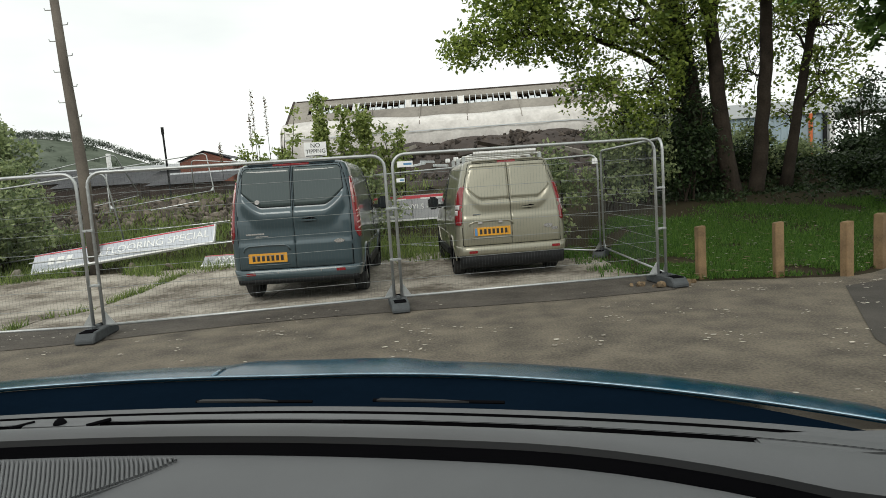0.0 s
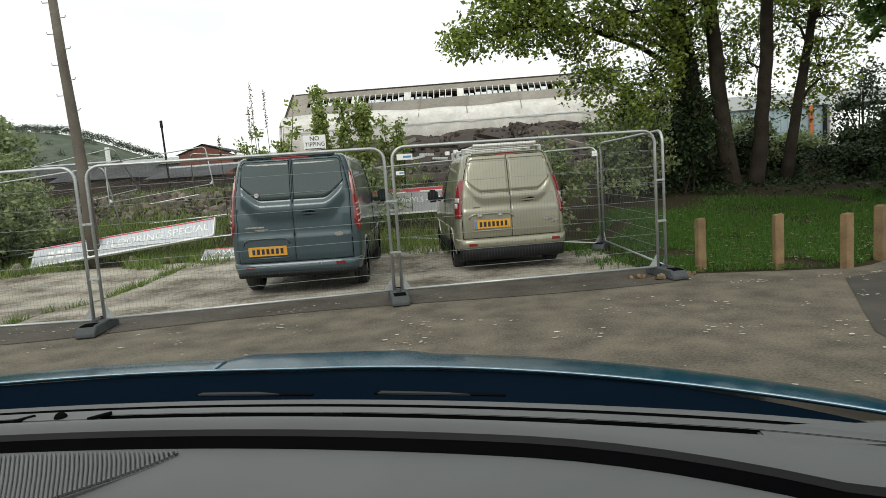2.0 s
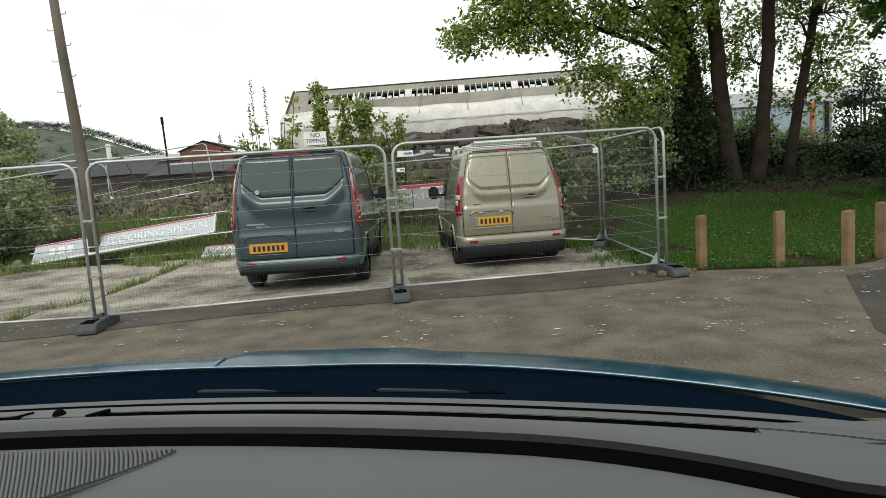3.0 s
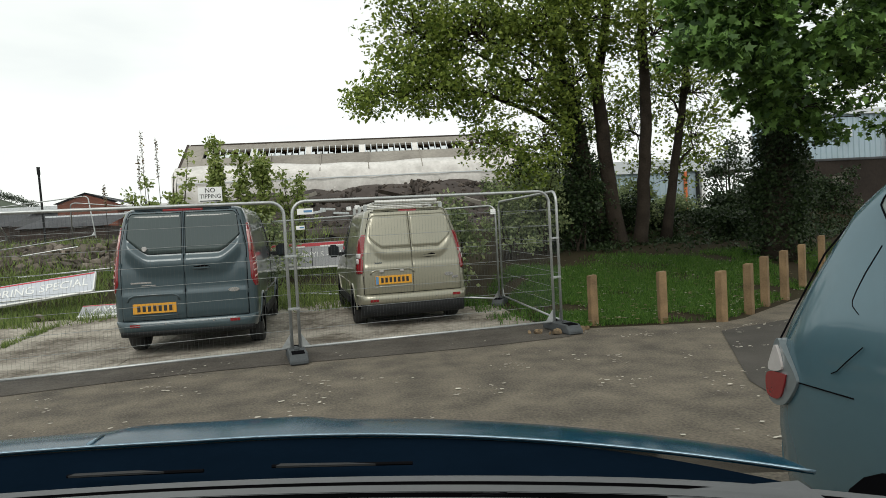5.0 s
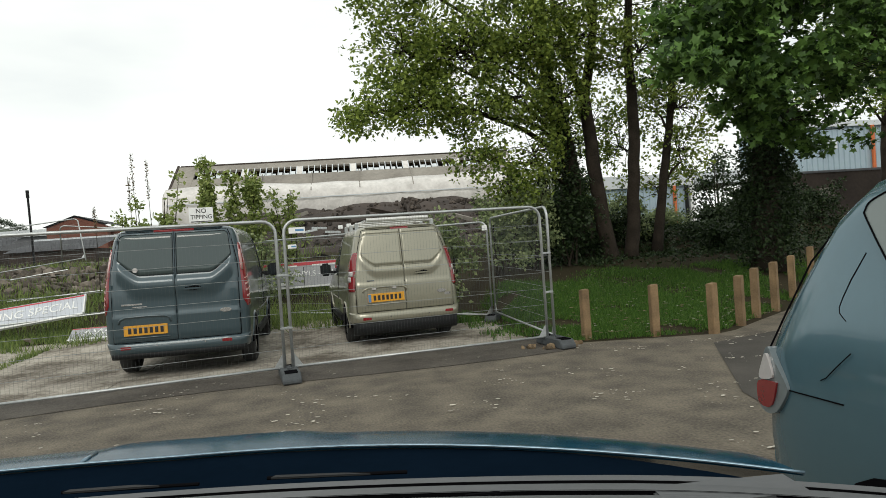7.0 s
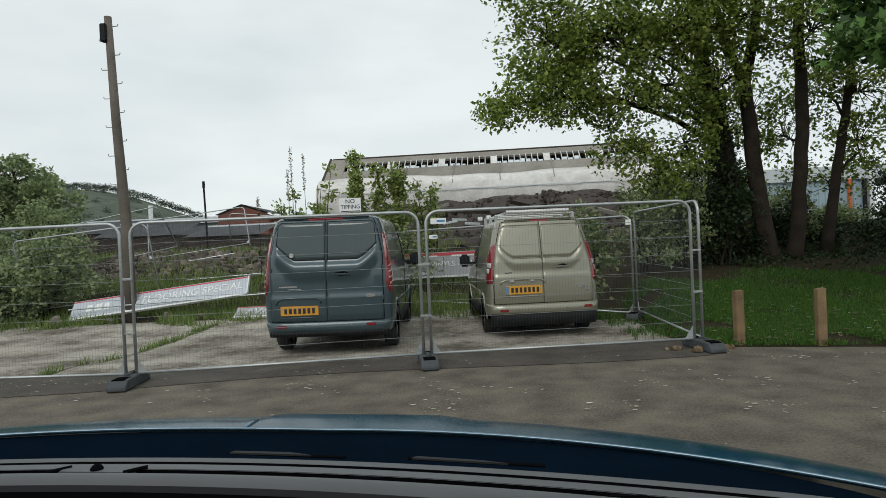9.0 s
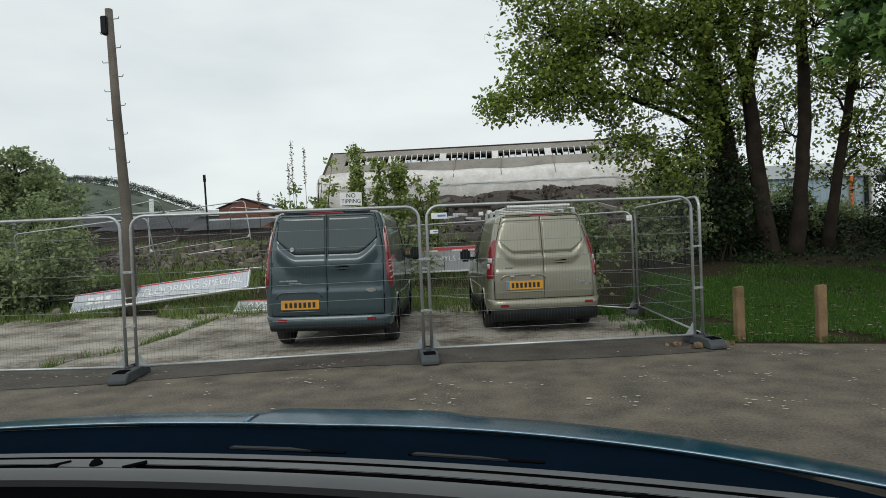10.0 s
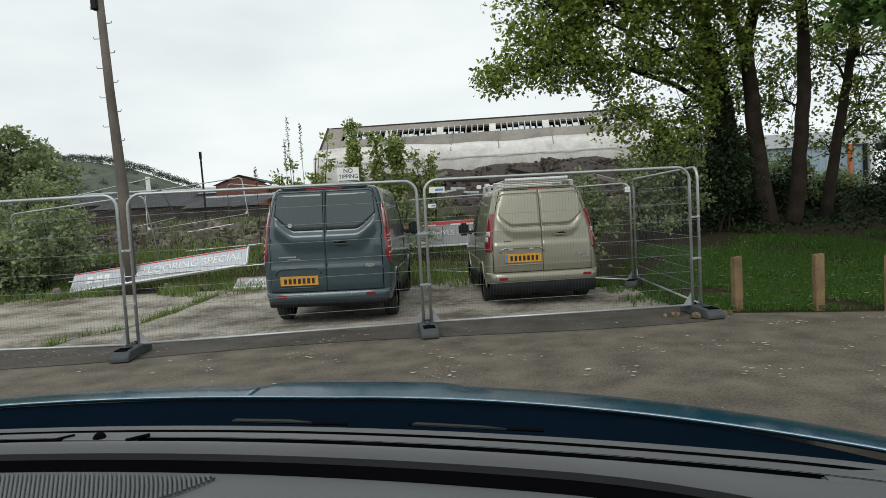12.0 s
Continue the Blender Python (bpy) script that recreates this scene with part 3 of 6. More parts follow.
def van(k, m):
    """One panel van from the sizes in k: rear end towards -y, origin on the ground under the rear."""
    zs, ws, ns, rs = k["z"], k["w"], k["nose"], k["rear"]
    rc, paint, split, belt = k["rc"], k["paint"], k["split"], k["belt"]
    glow, gtop, gflat, gwide, grise = k["glass"]
    t = thing("van", m, k["label"], "van", "parked vans")

    def half(z):
        return float(np.interp(z, zs, ws))

    def nose(z):
        return float(np.interp(z, zs, ns))

    def rear_y(x, z):
        w = half(z)
        e = max(0.0, min(abs(x) - (w - rc), rc * 0.999))
        return float(np.interp(z, zs, rs)) + 0.03 * (x / w) ** 2 + rc - math.sqrt(rc * rc - e * e)

    def glass_low(u):
        e = max(0.0, (abs(u) - gflat) / (gwide - gflat))
        return glow + grise * (e ** 1.35)

    def press(x, z):
        """How far the pressed door panel stands proud of the shell."""
        u = abs(x - split)
        gl = glass_low(min(u, gwide))
        fade = 1 - smooth(gwide - 0.02, gwide + 0.05, u)
        d = (gl - z) / k["ledge"][1]
        proud = k["ledge"][0] * (smooth(0.0, 1.0, d) - smooth(1.2, 4.2, d)) * fade
        return 0.008 + proud + k["waist"][1] * (1 - smooth(k["waist"][0] - 0.022, k["waist"][0] + 0.004, z)) * smooth(k["door"][0] - 0.02, k["door"][0] + 0.1, z)

    def face(x, z, lift=0.0):
        return (x, rear_y(x, z) - press(x, z) - lift, z)

    def wrap(z, a, sgn, lift=0.0):
        """Round the rear corner: a from 0 (rear face) to 1 (flank), past 1 along the flank."""
        w = half(z)
        q = math.pi / 2 * min(a, 1.0)
        return (sgn * (w - rc + (rc + lift) * math.sin(q)), float(np.interp(z, zs, rs)) + 0.03 + rc - (rc + lift) * math.cos(q) + max(0.0, a - 1) * 0.25, z)

    # shell: plan outlines stacked from sill to roof
    levels = sorted(set(list(np.linspace(zs[0], zs[-3], 22)) + list(zs)))
    rings = []
    for z in levels:
        w, n, fr = half(z), nose(z), min(0.34, half(z) * 0.45)
        right = [(x, rear_y(x, z)) for x in np.linspace(0.0, w - rc, 6)]
        right += [wrap(z, a, 1)[:2] for a in (0.2, 0.4, 0.6, 0.8, 1.0)]
        y0 = right[-1][1]
        right += [(w, y0 + (n - fr - y0) * f) for f in (0.1, 0.3, 0.5, 0.7, 0.85, 1.0)]
        right += [(w - fr + fr * math.cos(a), n - fr + fr * math.sin(a)) for a in (0.4, 0.8, 1.2)]
        right += [((w - fr) * f, n + 0.05 * (1 - f)) for f in (1.0, 0.5, 0.0)]
        rings.append([(x, y, z) for x, y in right] + [(-x, y, z) for x, y in right[-2:0:-1]])
    bm = bmesh.new()
    vr = [[bm.verts.new(p) for p in r] for r in rings]
    c = len(vr[0])
    for a, b in zip(vr, vr[1:]):
        for i in range(c):
            bm.faces.new((a[i], a[(i + 1) % c], b[(i + 1) % c], b[i]))
    for ring, dz in ((vr[0], 0.0), (vr[-1], 0.012)):
        mid = [bm.verts.new((0, ring[0].co.y + (ring[c // 2].co.y - ring[0].co.y) * f, ring[0].co.z + dz)) for f in (0.3, 0.7)]
        for i in range(c):
            near = [mid[0] if ring[j % c].co.y < mid[0].co.y + 0.5 * (mid[1].co.y - mid[0].co.y) else mid[1] for j in (i, i + 1)]
            bm.faces.new((ring[i], ring[(i + 1) % c], near[1], near[0]) if near[0] is not near[1] else (ring[i], ring[(i + 1) % c], near[0]))
    part("body", bm, paint, t, smooth=True)
    # rear doors with their pressings, and the dark gap between and round them
    d0, d1, dw = k["door"]
    for sgn in (-1, 1):
        rows = []
        for f in np.linspace(0, 1, 56):
            z = d0 + (d1 - d0) * f
            xe = min(dw, half(z) - rc * 0.55)
            rows.append([face(split + sgn * (0.003 + (xe - 0.003) * g), z) for g in np.linspace(0, 1, 26)])
        door = part("rear_door", sheet(rows, (0, 0.03, 0)), paint, t, smooth=True)
        cols = []
        for u in np.linspace(0.022, gwide, 26):
            lo = glass_low(u) + 0.008
            hi = gtop - 0.05 * smooth(gwide - 0.09, gwide, u)
            cols.append([face(split + sgn * min(u, gwide - (gwide - k["top_half"]) * max(0.0, (lo + (hi - lo) * g - glass_low(gwide)) / (gtop - glass_low(gwide)))), lo + (hi - lo) * g, k["pane_lift"]) for g in np.linspace(0, 1, 10)])
        part("rear_window", sheet(cols, (0, 0.012, 0)), k["glass_mat"], door, k["glass_label"], smooth=True)
        edge = [cl[0] for cl in cols] + [p for p in cols[-1]] + [cl[-1] for cl in cols[::-1]] + [p for p in cols[0][::-1]]
        part("window_seal", tube([edge], k["seal"], 5), k["seal_mat"], door, smooth=True)
        for z in (d0 + 0.33, glow - 0.13, gtop - 0.1):
            xh = sgn * (min(dw, half(z) - rc * 0.55) + 0.004)
            part("hinge", box(split + xh - 0.012, split + xh + 0.012, rear_y(xh, z) - 0.022, rear_y(xh, z) + 0.01, z - 0.03, z + 0.03, 0.004), paint, t)
        gap = []
        for z in np.linspace(d0, d1, 20):
            xe = min(dw, half(z) - rc * 0.55) + 0.005
            gap.append((split + sgn * xe, rear_y(xe, z) - 0.001, z))
        part("door_gap", tube([gap], 0.006, 5), DASH_DARK, t)
    part("door_gap", tube([[(split, rear_y(split, z) - press(split, z) + 0.004, z) for z in np.linspace(d0, d1, 26)]], 0.0045, 5), DASH_DARK, t)
    for z in (d0 - 0.006, d1 + 0.006):
        xe = min(dw, half(z) - rc * 0.55)
        part("door_gap", tube([[(split + x, rear_y(x, z) - 0.001, z) for x in np.linspace(-xe, xe, 15)]], 0.006, 5), DASH_DARK, t)
    # bumper wrapped round the corners, with a bright top ledge
    def hoop(z, out, back=0.42):
        w = half(z)
        right = [(x, rear_y(x, z) - out) for x in np.linspace(0, w - rc, 6)] + [(wrap(z, a, 1, 0.012)[0], wrap(z, a, 1, out)[1]) for a in (0.2, 0.4, 0.6, 0.8, 1.0)]
        right.append((w + 0.012, back))
        return [(-x, y, z) for x, y in right[:0:-1]] + [(x, y, z) for x, y in right]

    part("rear_bumper", sheet([[p[:2] + (zz,) for p in hoop(max(zz, zs[0]), o)] for zz, o in k["bumper"]], (0, 0.02, 0)), paint, t, smooth=True)
    part("valance", sheet([[p[:2] + (zz,) for p in hoop(zs[0], o, 0.3)[3:-3]] for zz, o in k["valance"]], (0, 0.03, 0)), BLACK, t, smooth=True)
    for x, z in k["reflectors"]:
        y = rear_y(x, z) - max(o for zz, o in k["bumper"])
        part("reflector", box(x - 0.068, x + 0.068, y - 0.006, y + 0.02, z - 0.021, z + 0.021, 0.004), LAMP_RED, t)
    for x in (-0.28, 0.36):
        y = rear_y(x, 0.44) - max(o for zz, o in k["bumper"])
        part("parking_sensor", tube([[(x, y + 0.01, k["reflectors"][0][1] + 0.01), (x, y - 0.004, k["reflectors"][0][1] + 0.01)]], 0.012, 8), CHROME, t)
    # rear lamps wrapped round the corner
    for sgn in (-1, 1):
        rows = []
        for f in np.linspace(0, 1, 22):
            z, a0, a1 = k["lamp_at"](f)
            rows.append([wrap(z, a0 + (a1 - a0) * g, sgn, 0.014) for g in np.linspace(0, 1, 9)])
        lamp = part("rear_lamp", sheet(rows, (-sgn * 0.03, 0.03, 0)), LAMP_RED, t, "tall red rear lamp with pale bands", smooth=True)
        for z0, z1, ga, gb, tilt in k["bands"]:
            rows = []
            for f in np.linspace(0, 1, 4):
                row = []
                for g in np.linspace(ga, gb, 6):
                    z = z0 + (z1 - z0) * f - tilt * (1 - g)
                    _, a0, a1 = k["lamp_at"]((z - k["lamp"][0]) / (k["lamp"][1] - k["lamp"][0]))
                    row.append(wrap(z, a0 + (a1 - a0) * g, sgn, 0.0175))
                rows.append(row)
            part("pale_band", sheet(rows, (-sgn * 0.004, 0.004, 0)), k["band_mat"], lamp, smooth=True)
        # cab windows on the flank, mirrors, wheels
        L = nose(0.6)
        ya = k["cab"]
        rows = []
        for f in np.linspace(0, 1, 8):
            z = belt + 0.03 + (zs[-3] - 0.17 - belt - 0.03) * f
            y1 = nose(z) - 0.36
            rows.append([(sgn * (half(z) + 0.004), ya + (y1 - ya) * g, z) for g in np.linspace(0, 1, 6)])
        part("side_window", sheet(rows, (-sgn * 0.01, 0, 0)), GLASS_DARK, t, smooth=True)
        ym, W = ya + 0.92, half(belt)
        mir = part("wing_mirror", box(sgn * (W + 0.15) - 0.105, sgn * (W + 0.15) + 0.105, ym, ym + 0.14, belt - 0.0, belt + 0.26, 0.045), BLACK, t)
        part("mirror_glass", box(sgn * (W + 0.15) - 0.08, sgn * (W + 0.15) + 0.08, ym - 0.006, ym + 0.004, belt + 0.03, belt + 0.23, 0.003), GLASS_DARK, mir)
        part("mirror_arm", box(sgn * W - 0.06, sgn * W + 0.08, ym + 0.03, ym + 0.09, belt + 0.02, belt + 0.10, 0.01), BLACK, mir)
        W = half(0.55)
        for yw in (k["axle"], k["axle"] + k["wheelbase"]):
            arch = [(yw + (k["r"] + 0.05) * math.cos(a), k["r"] + (k["r"] + 0.05) * math.sin(a)) for a in np.linspace(-0.1, math.pi + 0.1, 18)]
            part("wheel_arch", prism(arch, sgn * (W - 0.26), sgn * (W + 0.004), "x"), DASH_DARK, t)
            part("arch_lip", tube([[(sgn * (half(z) + 0.002), y, z) for y, z in arch]], 0.016, 6), paint, t, smooth=True)
            wheel("wheel", sgn * (W + 0.005), yw, k["r"], t, sgn).location.z -= k["sit"]
        part("side_sill", box(sgn * W - 0.03, sgn * W + 0.012, k["axle"] + 0.5, k["axle"] + k["wheelbase"] - 0.5, zs[0] - 0.06, zs[0] + 0.06, 0.012), BLACK, t)
        part("side_rub_strip", sheet([[(sgn * (half(z) + 0.016), y, z) for y in np.linspace(k["axle"] + 0.45, k["axle"] + k["wheelbase"] - 0.45, 5)] for z in (0.62, 0.66, 0.70)], (-sgn * 0.02, 0, 0)), paint, t)
        part("door_gap", tube([[(sgn * (half(z) + 0.001), ya - 0.08, z) for z in np.linspace(0.48, zs[-3] - 0.08, 14)]], 0.005, 5), DASH_DARK, t)
    rows = []
    for f in np.linspace(0, 1, 8):
        z = belt + 0.12 + (zs[-3] - 0.12 - belt - 0.12) * f
        rows.append([(x * (half(z) - 0.16), nose(z) + 0.012 - 0.09 * x * x, z) for x in np.linspace(-1, 1, 9)])
    part("windscreen", sheet(rows, (0, -0.01, 0)), GLASS_DARK, t, smooth=True)
    part("underbody", box(-half(0.5) + 0.25, half(0.5) - 0.25, 0.35, nose(0.5) - 0.3, 0.25, zs[0] + 0.02), DASH_DARK, t)
    # handle, badge, plate and its brow, high brake lamp
    hx, hz = k["handle"]
    y = face(hx, hz)[1]
    part("handle_recess", prism([(hx + 0.115 * math.cos(a), hz + 0.034 * math.sin(a)) for a in np.linspace(0, 5.8905, 16)], y - 0.003, y + 0.02), DASH_DARK, t)
    part("door_handle", box(hx - 0.12, hx + 0.12, y - 0.03, y - 0.006, hz - 0.022, hz + 0.004, 0.009), paint, t)
    bx, bz = k["badge"]
    y = face(bx, bz)[1]
    part("badge", prism([(bx + 0.078 * math.cos(a), bz + 0.031 * math.sin(a)) for a in np.linspace(0, 6.0214, 18)], y - 0.010, y + 0.01), CHROME, t, "plain oval metal badge")
    for x0, z0, w, h in k["script"]:
        y = face(x0 + w / 2, z0)[1]
        part("script_bar", box(x0, x0 + w, y - 0.006, y + 0.01, z0, z0 + h), CHROME, t)
    px0, px1, pz0, pz1 = k["plate"]
    pc = (px0 + px1) / 2
    y = min(face(px0, pz0)[1], face(px1, pz1)[1]) - 0.004
    plate = part("number_plate", box(px0, px1, y - 0.012, y + 0.02, pz0, pz1, 0.003), PLATE, t, "yellow rear plate with dark bars")
    s = px0 + (0.085 if k["band"] else 0.05)
    step = (px1 - 0.03 - s) / 7
    for i in range(7):
        part("plate_bar", box(s + step * i + 0.006, s + step * (i + 1) - 0.022, y - 0.0155, y - 0.0125, pz0 + 0.028, pz1 - 0.028), INK, plate)
    if k["band"]:
        part("plate_band", box(px0 + 0.006, px0 + 0.052, y - 0.0155, y - 0.0125, pz0 + 0.006, pz1 - 0.006), PLATE_BLUE, plate)
    bw = k["brow"]
    part("plate_brow", tube([[face(x, z, 0.004) for x, z in ((px0 - 0.07, pz1 + 0.03), (px0 - 0.05, pz1 + bw * 0.75), (px0 + 0.02, pz1 + bw), (pc, pz1 + bw + 0.006), (px1 - 0.03, pz1 + bw), (px1 + 0.03, pz1 + bw * 0.75), (px1 + 0.05, pz1 + 0.03))]], 0.015, 8), paint, t, smooth=True)
    part("plate_shelf", tube([[face(x, pz0 - 0.035, 0.002) for x in np.linspace(px0 - 0.03, px1 + 0.03, 5)]], 0.011, 6), paint, t, smooth=True)
    for x in k["plate_lamps"]:
        part("plate_lamp", box(x - 0.034, x + 0.034, y - 0.03, y + 0.01, pz1 + bw - 0.03, pz1 + bw - 0.002, 0.004), LAMP_CLEAR, t)
    z = k["brake"]
    part("high_brake_lamp", sheet([[(split + x, rear_y(split + x, zz) - o, zz) for x in np.linspace(-k["brake_half"], k["brake_half"], 9)] for zz, o in ((z - 0.024, 0.006), (z, 0.022), (z + 0.016, 0.018))], (0, 0.03, 0)), LAMP_RED, t)
    part("rear_spoiler", sheet([[(x, rear_y(x, z) - o, zz) for x in np.linspace(-half(z) + 0.12, half(z) - 0.12, 13)] for zz, o in ((z + 0.018, 0.012), (z + 0.024, 0.020), (z + 0.034, -0.12))], (0, 0.02, -0.01)), paint, t, smooth=True)
    return t


def blue_lamp(f):
    f = min(1.0, max(0.0, f))
    return 0.90 + 0.92 * f, 0.36 + 0.30 * f ** 3 + 0.25 * max(0.0, 0.12 - f) / 0.12, 1.30 - 0.10 * f - 0.3 * max(0.0, 0.10 - f) / 0.10


def sand_lamp(f):
    f = min(1.0, max(0.0, f))
    swell = math.sin(math.pi * min(1.0, 0.10 + 0.86 * f)) ** 0.55
    return 0.90 + 0.63 * f, 0.27, 0.42 + 0.80 * swell * (1.0 if f < 0.75 else 1 - 1.6 * (f - 0.75))


BLUE_VAN = dict(z=(0.36, 0.45, 0.60, 0.90, 1.18, 1.50, 1.80, 1.95, 2.03, 2.07, 2.09), w=(0.93, 0.962, 0.972, 0.972, 0.965, 0.928, 0.872, 0.835, 0.80, 0.745, 0.62),
                nose=(4.85, 4.96, 4.97, 4.80, 4.05, 3.55, 3.15, 2.95, 2.78, 2.6, 2.4), rear=(0.0, 0.0, 0.0, 0.0, 0.008, 0.05, 0.10, 0.125, 0.145, 0.175, 0.26),
                rc=0.15, belt=1.18, paint=VAN_BLUE, split=0.0, glass=(1.415, 2.005, 0.47, 0.765, 0.235), top_half=0.725, pane_lift=0.003, glass_mat=GLASS_VAN, glass_label="dark tinted glass rear window",
                seal=0.004, seal_mat=DASH_DARK, ledge=(0.045, 0.085), waist=(0.895, 0.016), door=(0.505, 2.03, 0.845), bumper=((0.500, -0.005), (0.490, 0.026), (0.478, 0.040), (0.40, 0.044), (0.345, 0.036), (0.325, 0.0)),
                valance=((0.35, 0.040), (0.30, 0.03), (0.265, -0.03)), reflectors=((-0.69, 0.432), (0.655, 0.438)), lamp=(0.90, 1.82), lamp_at=blue_lamp, band_mat=LAMP_PINK,
                bands=((1.06, 1.085, 0.25, 0.9, 0.05), (1.15, 1.175, 0.2, 0.9, 0.05), (1.24, 1.262, 0.2, 0.9, 0.05), (1.33, 1.345, 0.2, 0.9, 0.05), (1.42, 1.72, 0.02, 0.2, 0.0)),
                cab=2.85, sit=0.043, r=0.345, axle=0.93, wheelbase=2.93, handle=(0.235, 1.212), badge=(0.66, 0.868), script=((-0.72, 1.02, 0.27, 0.022), (-0.58, 0.985, 0.19, 0.014)),
                plate=(-0.70, -0.13, 0.60, 0.74), brow=0.115, band=False, plate_lamps=(), brake=2.046, brake_half=0.27, label="dark slate blue panel van with tinted rear windows parked on concrete")
SAND_VAN = dict(z=(0.38, 0.46, 0.56, 0.78, 1.02, 1.22, 1.42, 1.62, 1.80, 1.885, 1.93, 1.95), w=(0.885, 0.905, 0.912, 0.905, 0.888, 0.868, 0.832, 0.785, 0.735, 0.705, 0.655, 0.53),
                nose=(4.30, 4.41, 4.42, 4.36, 3.75, 3.30, 3.0, 2.72, 2.45, 2.28, 2.1, 1.9), rear=(0.0, 0.0, 0.0, 0.0, 0.008, 0.03, 0.075, 0.12, 0.165, 0.195, 0.23, 0.33),
                rc=0.15, belt=1.08, paint=VAN_SAND, split=0.0, glass=(1.285, 1.835, 0.46, 0.67, 0.185), top_half=0.635, pane_lift=0.005, glass_mat=VAN_SAND, glass_label="blanked painted panel in place of glass",
                seal=0.0065, seal_mat=VAN_SAND, ledge=(0.026, 0.05), waist=(1.03, 0.018), door=(0.565, 1.885, 0.80), bumper=((0.56, -0.01), (0.548, 0.05), (0.53, 0.082), (0.44, 0.08), (0.405, 0.06), (0.395, 0.0)),
                valance=((0.41, 0.055), (0.30, 0.05), (0.22, 0.02), (0.19, -0.05)), reflectors=((-0.66, 0.462), (0.70, 0.485)), lamp=(0.90, 1.53), lamp_at=sand_lamp, band_mat=LAMP_CLEAR,
                bands=((1.06, 1.14, 0.35, 0.85, 0.0), (1.15, 1.23, 0.2, 0.75, 0.0)), cab=2.05, sit=0.0, r=0.32, axle=0.84, wheelbase=2.66, handle=(0.285, 1.148), badge=(0.60, 0.815),
                script=((0.655, 0.74, 0.10, 0.045), (-0.62, 1.055, 0.12, 0.018)), plate=(-0.625, -0.03, 0.716, 0.852), brow=0.095, band=True, plate_lamps=(-0.52, -0.19),
                brake=1.905, brake_half=0.15, label="sandy silver panel van with blanked rear doors and roof bars")
van(BLUE_VAN, pose(-2.265, 9.42, -0.05, 0, 0.4, 2.0))
van(SAND_VAN, pose(1.08, 10.28, -0.05, 0, 0, 5.2))
blue = bpy.data.objects["van"]
part("sticker", tube([[(-0.52, 0.045, 1.505), (-0.52, 0.012, 1.505)]], 0.034, 14), LAMP_CLEAR, blue, "small round pale window sticker")
rack = thing("roof_rack", pose(1.08, 10.28, 0.01, 0, 0, 5.2), "silver ladder rack with bars on the van roof", "roof rack")
for x in (-0.52, -0.26, 0.0, 0.26, 0.52):
    part("rail", tube([[(x, 0.45, 1.99), (x, 2.3, 1.99)]], 0.014, 6), RACK, rack)
for y in (0.5, 1.3, 2.1):
    part("crossbar", tube([[(-0.68, y, 1.955), (0.66, y, 1.955)]], 0.018, 6), RACK, rack)
    for x in (-0.66, 0.64):
        part("bracket", box(x - 0.03, x + 0.03, y - 0.03, y + 0.03, 1.80, 1.96, 0.006), GALV, rack)
part("roller", tube([[(-0.5, 0.42, 2.0), (0.56, 0.42, 2.0)]], 0.034, 10), RACK, rack)
for i, x in enumerate((-0.70, -0.80)):
    part("end_stop", box(x - 0.03, x + 0.05, 1.3 + i * 0.5, 1.42 + i * 0.5, 1.93, 2.0, 0.006), WHITE, rack)


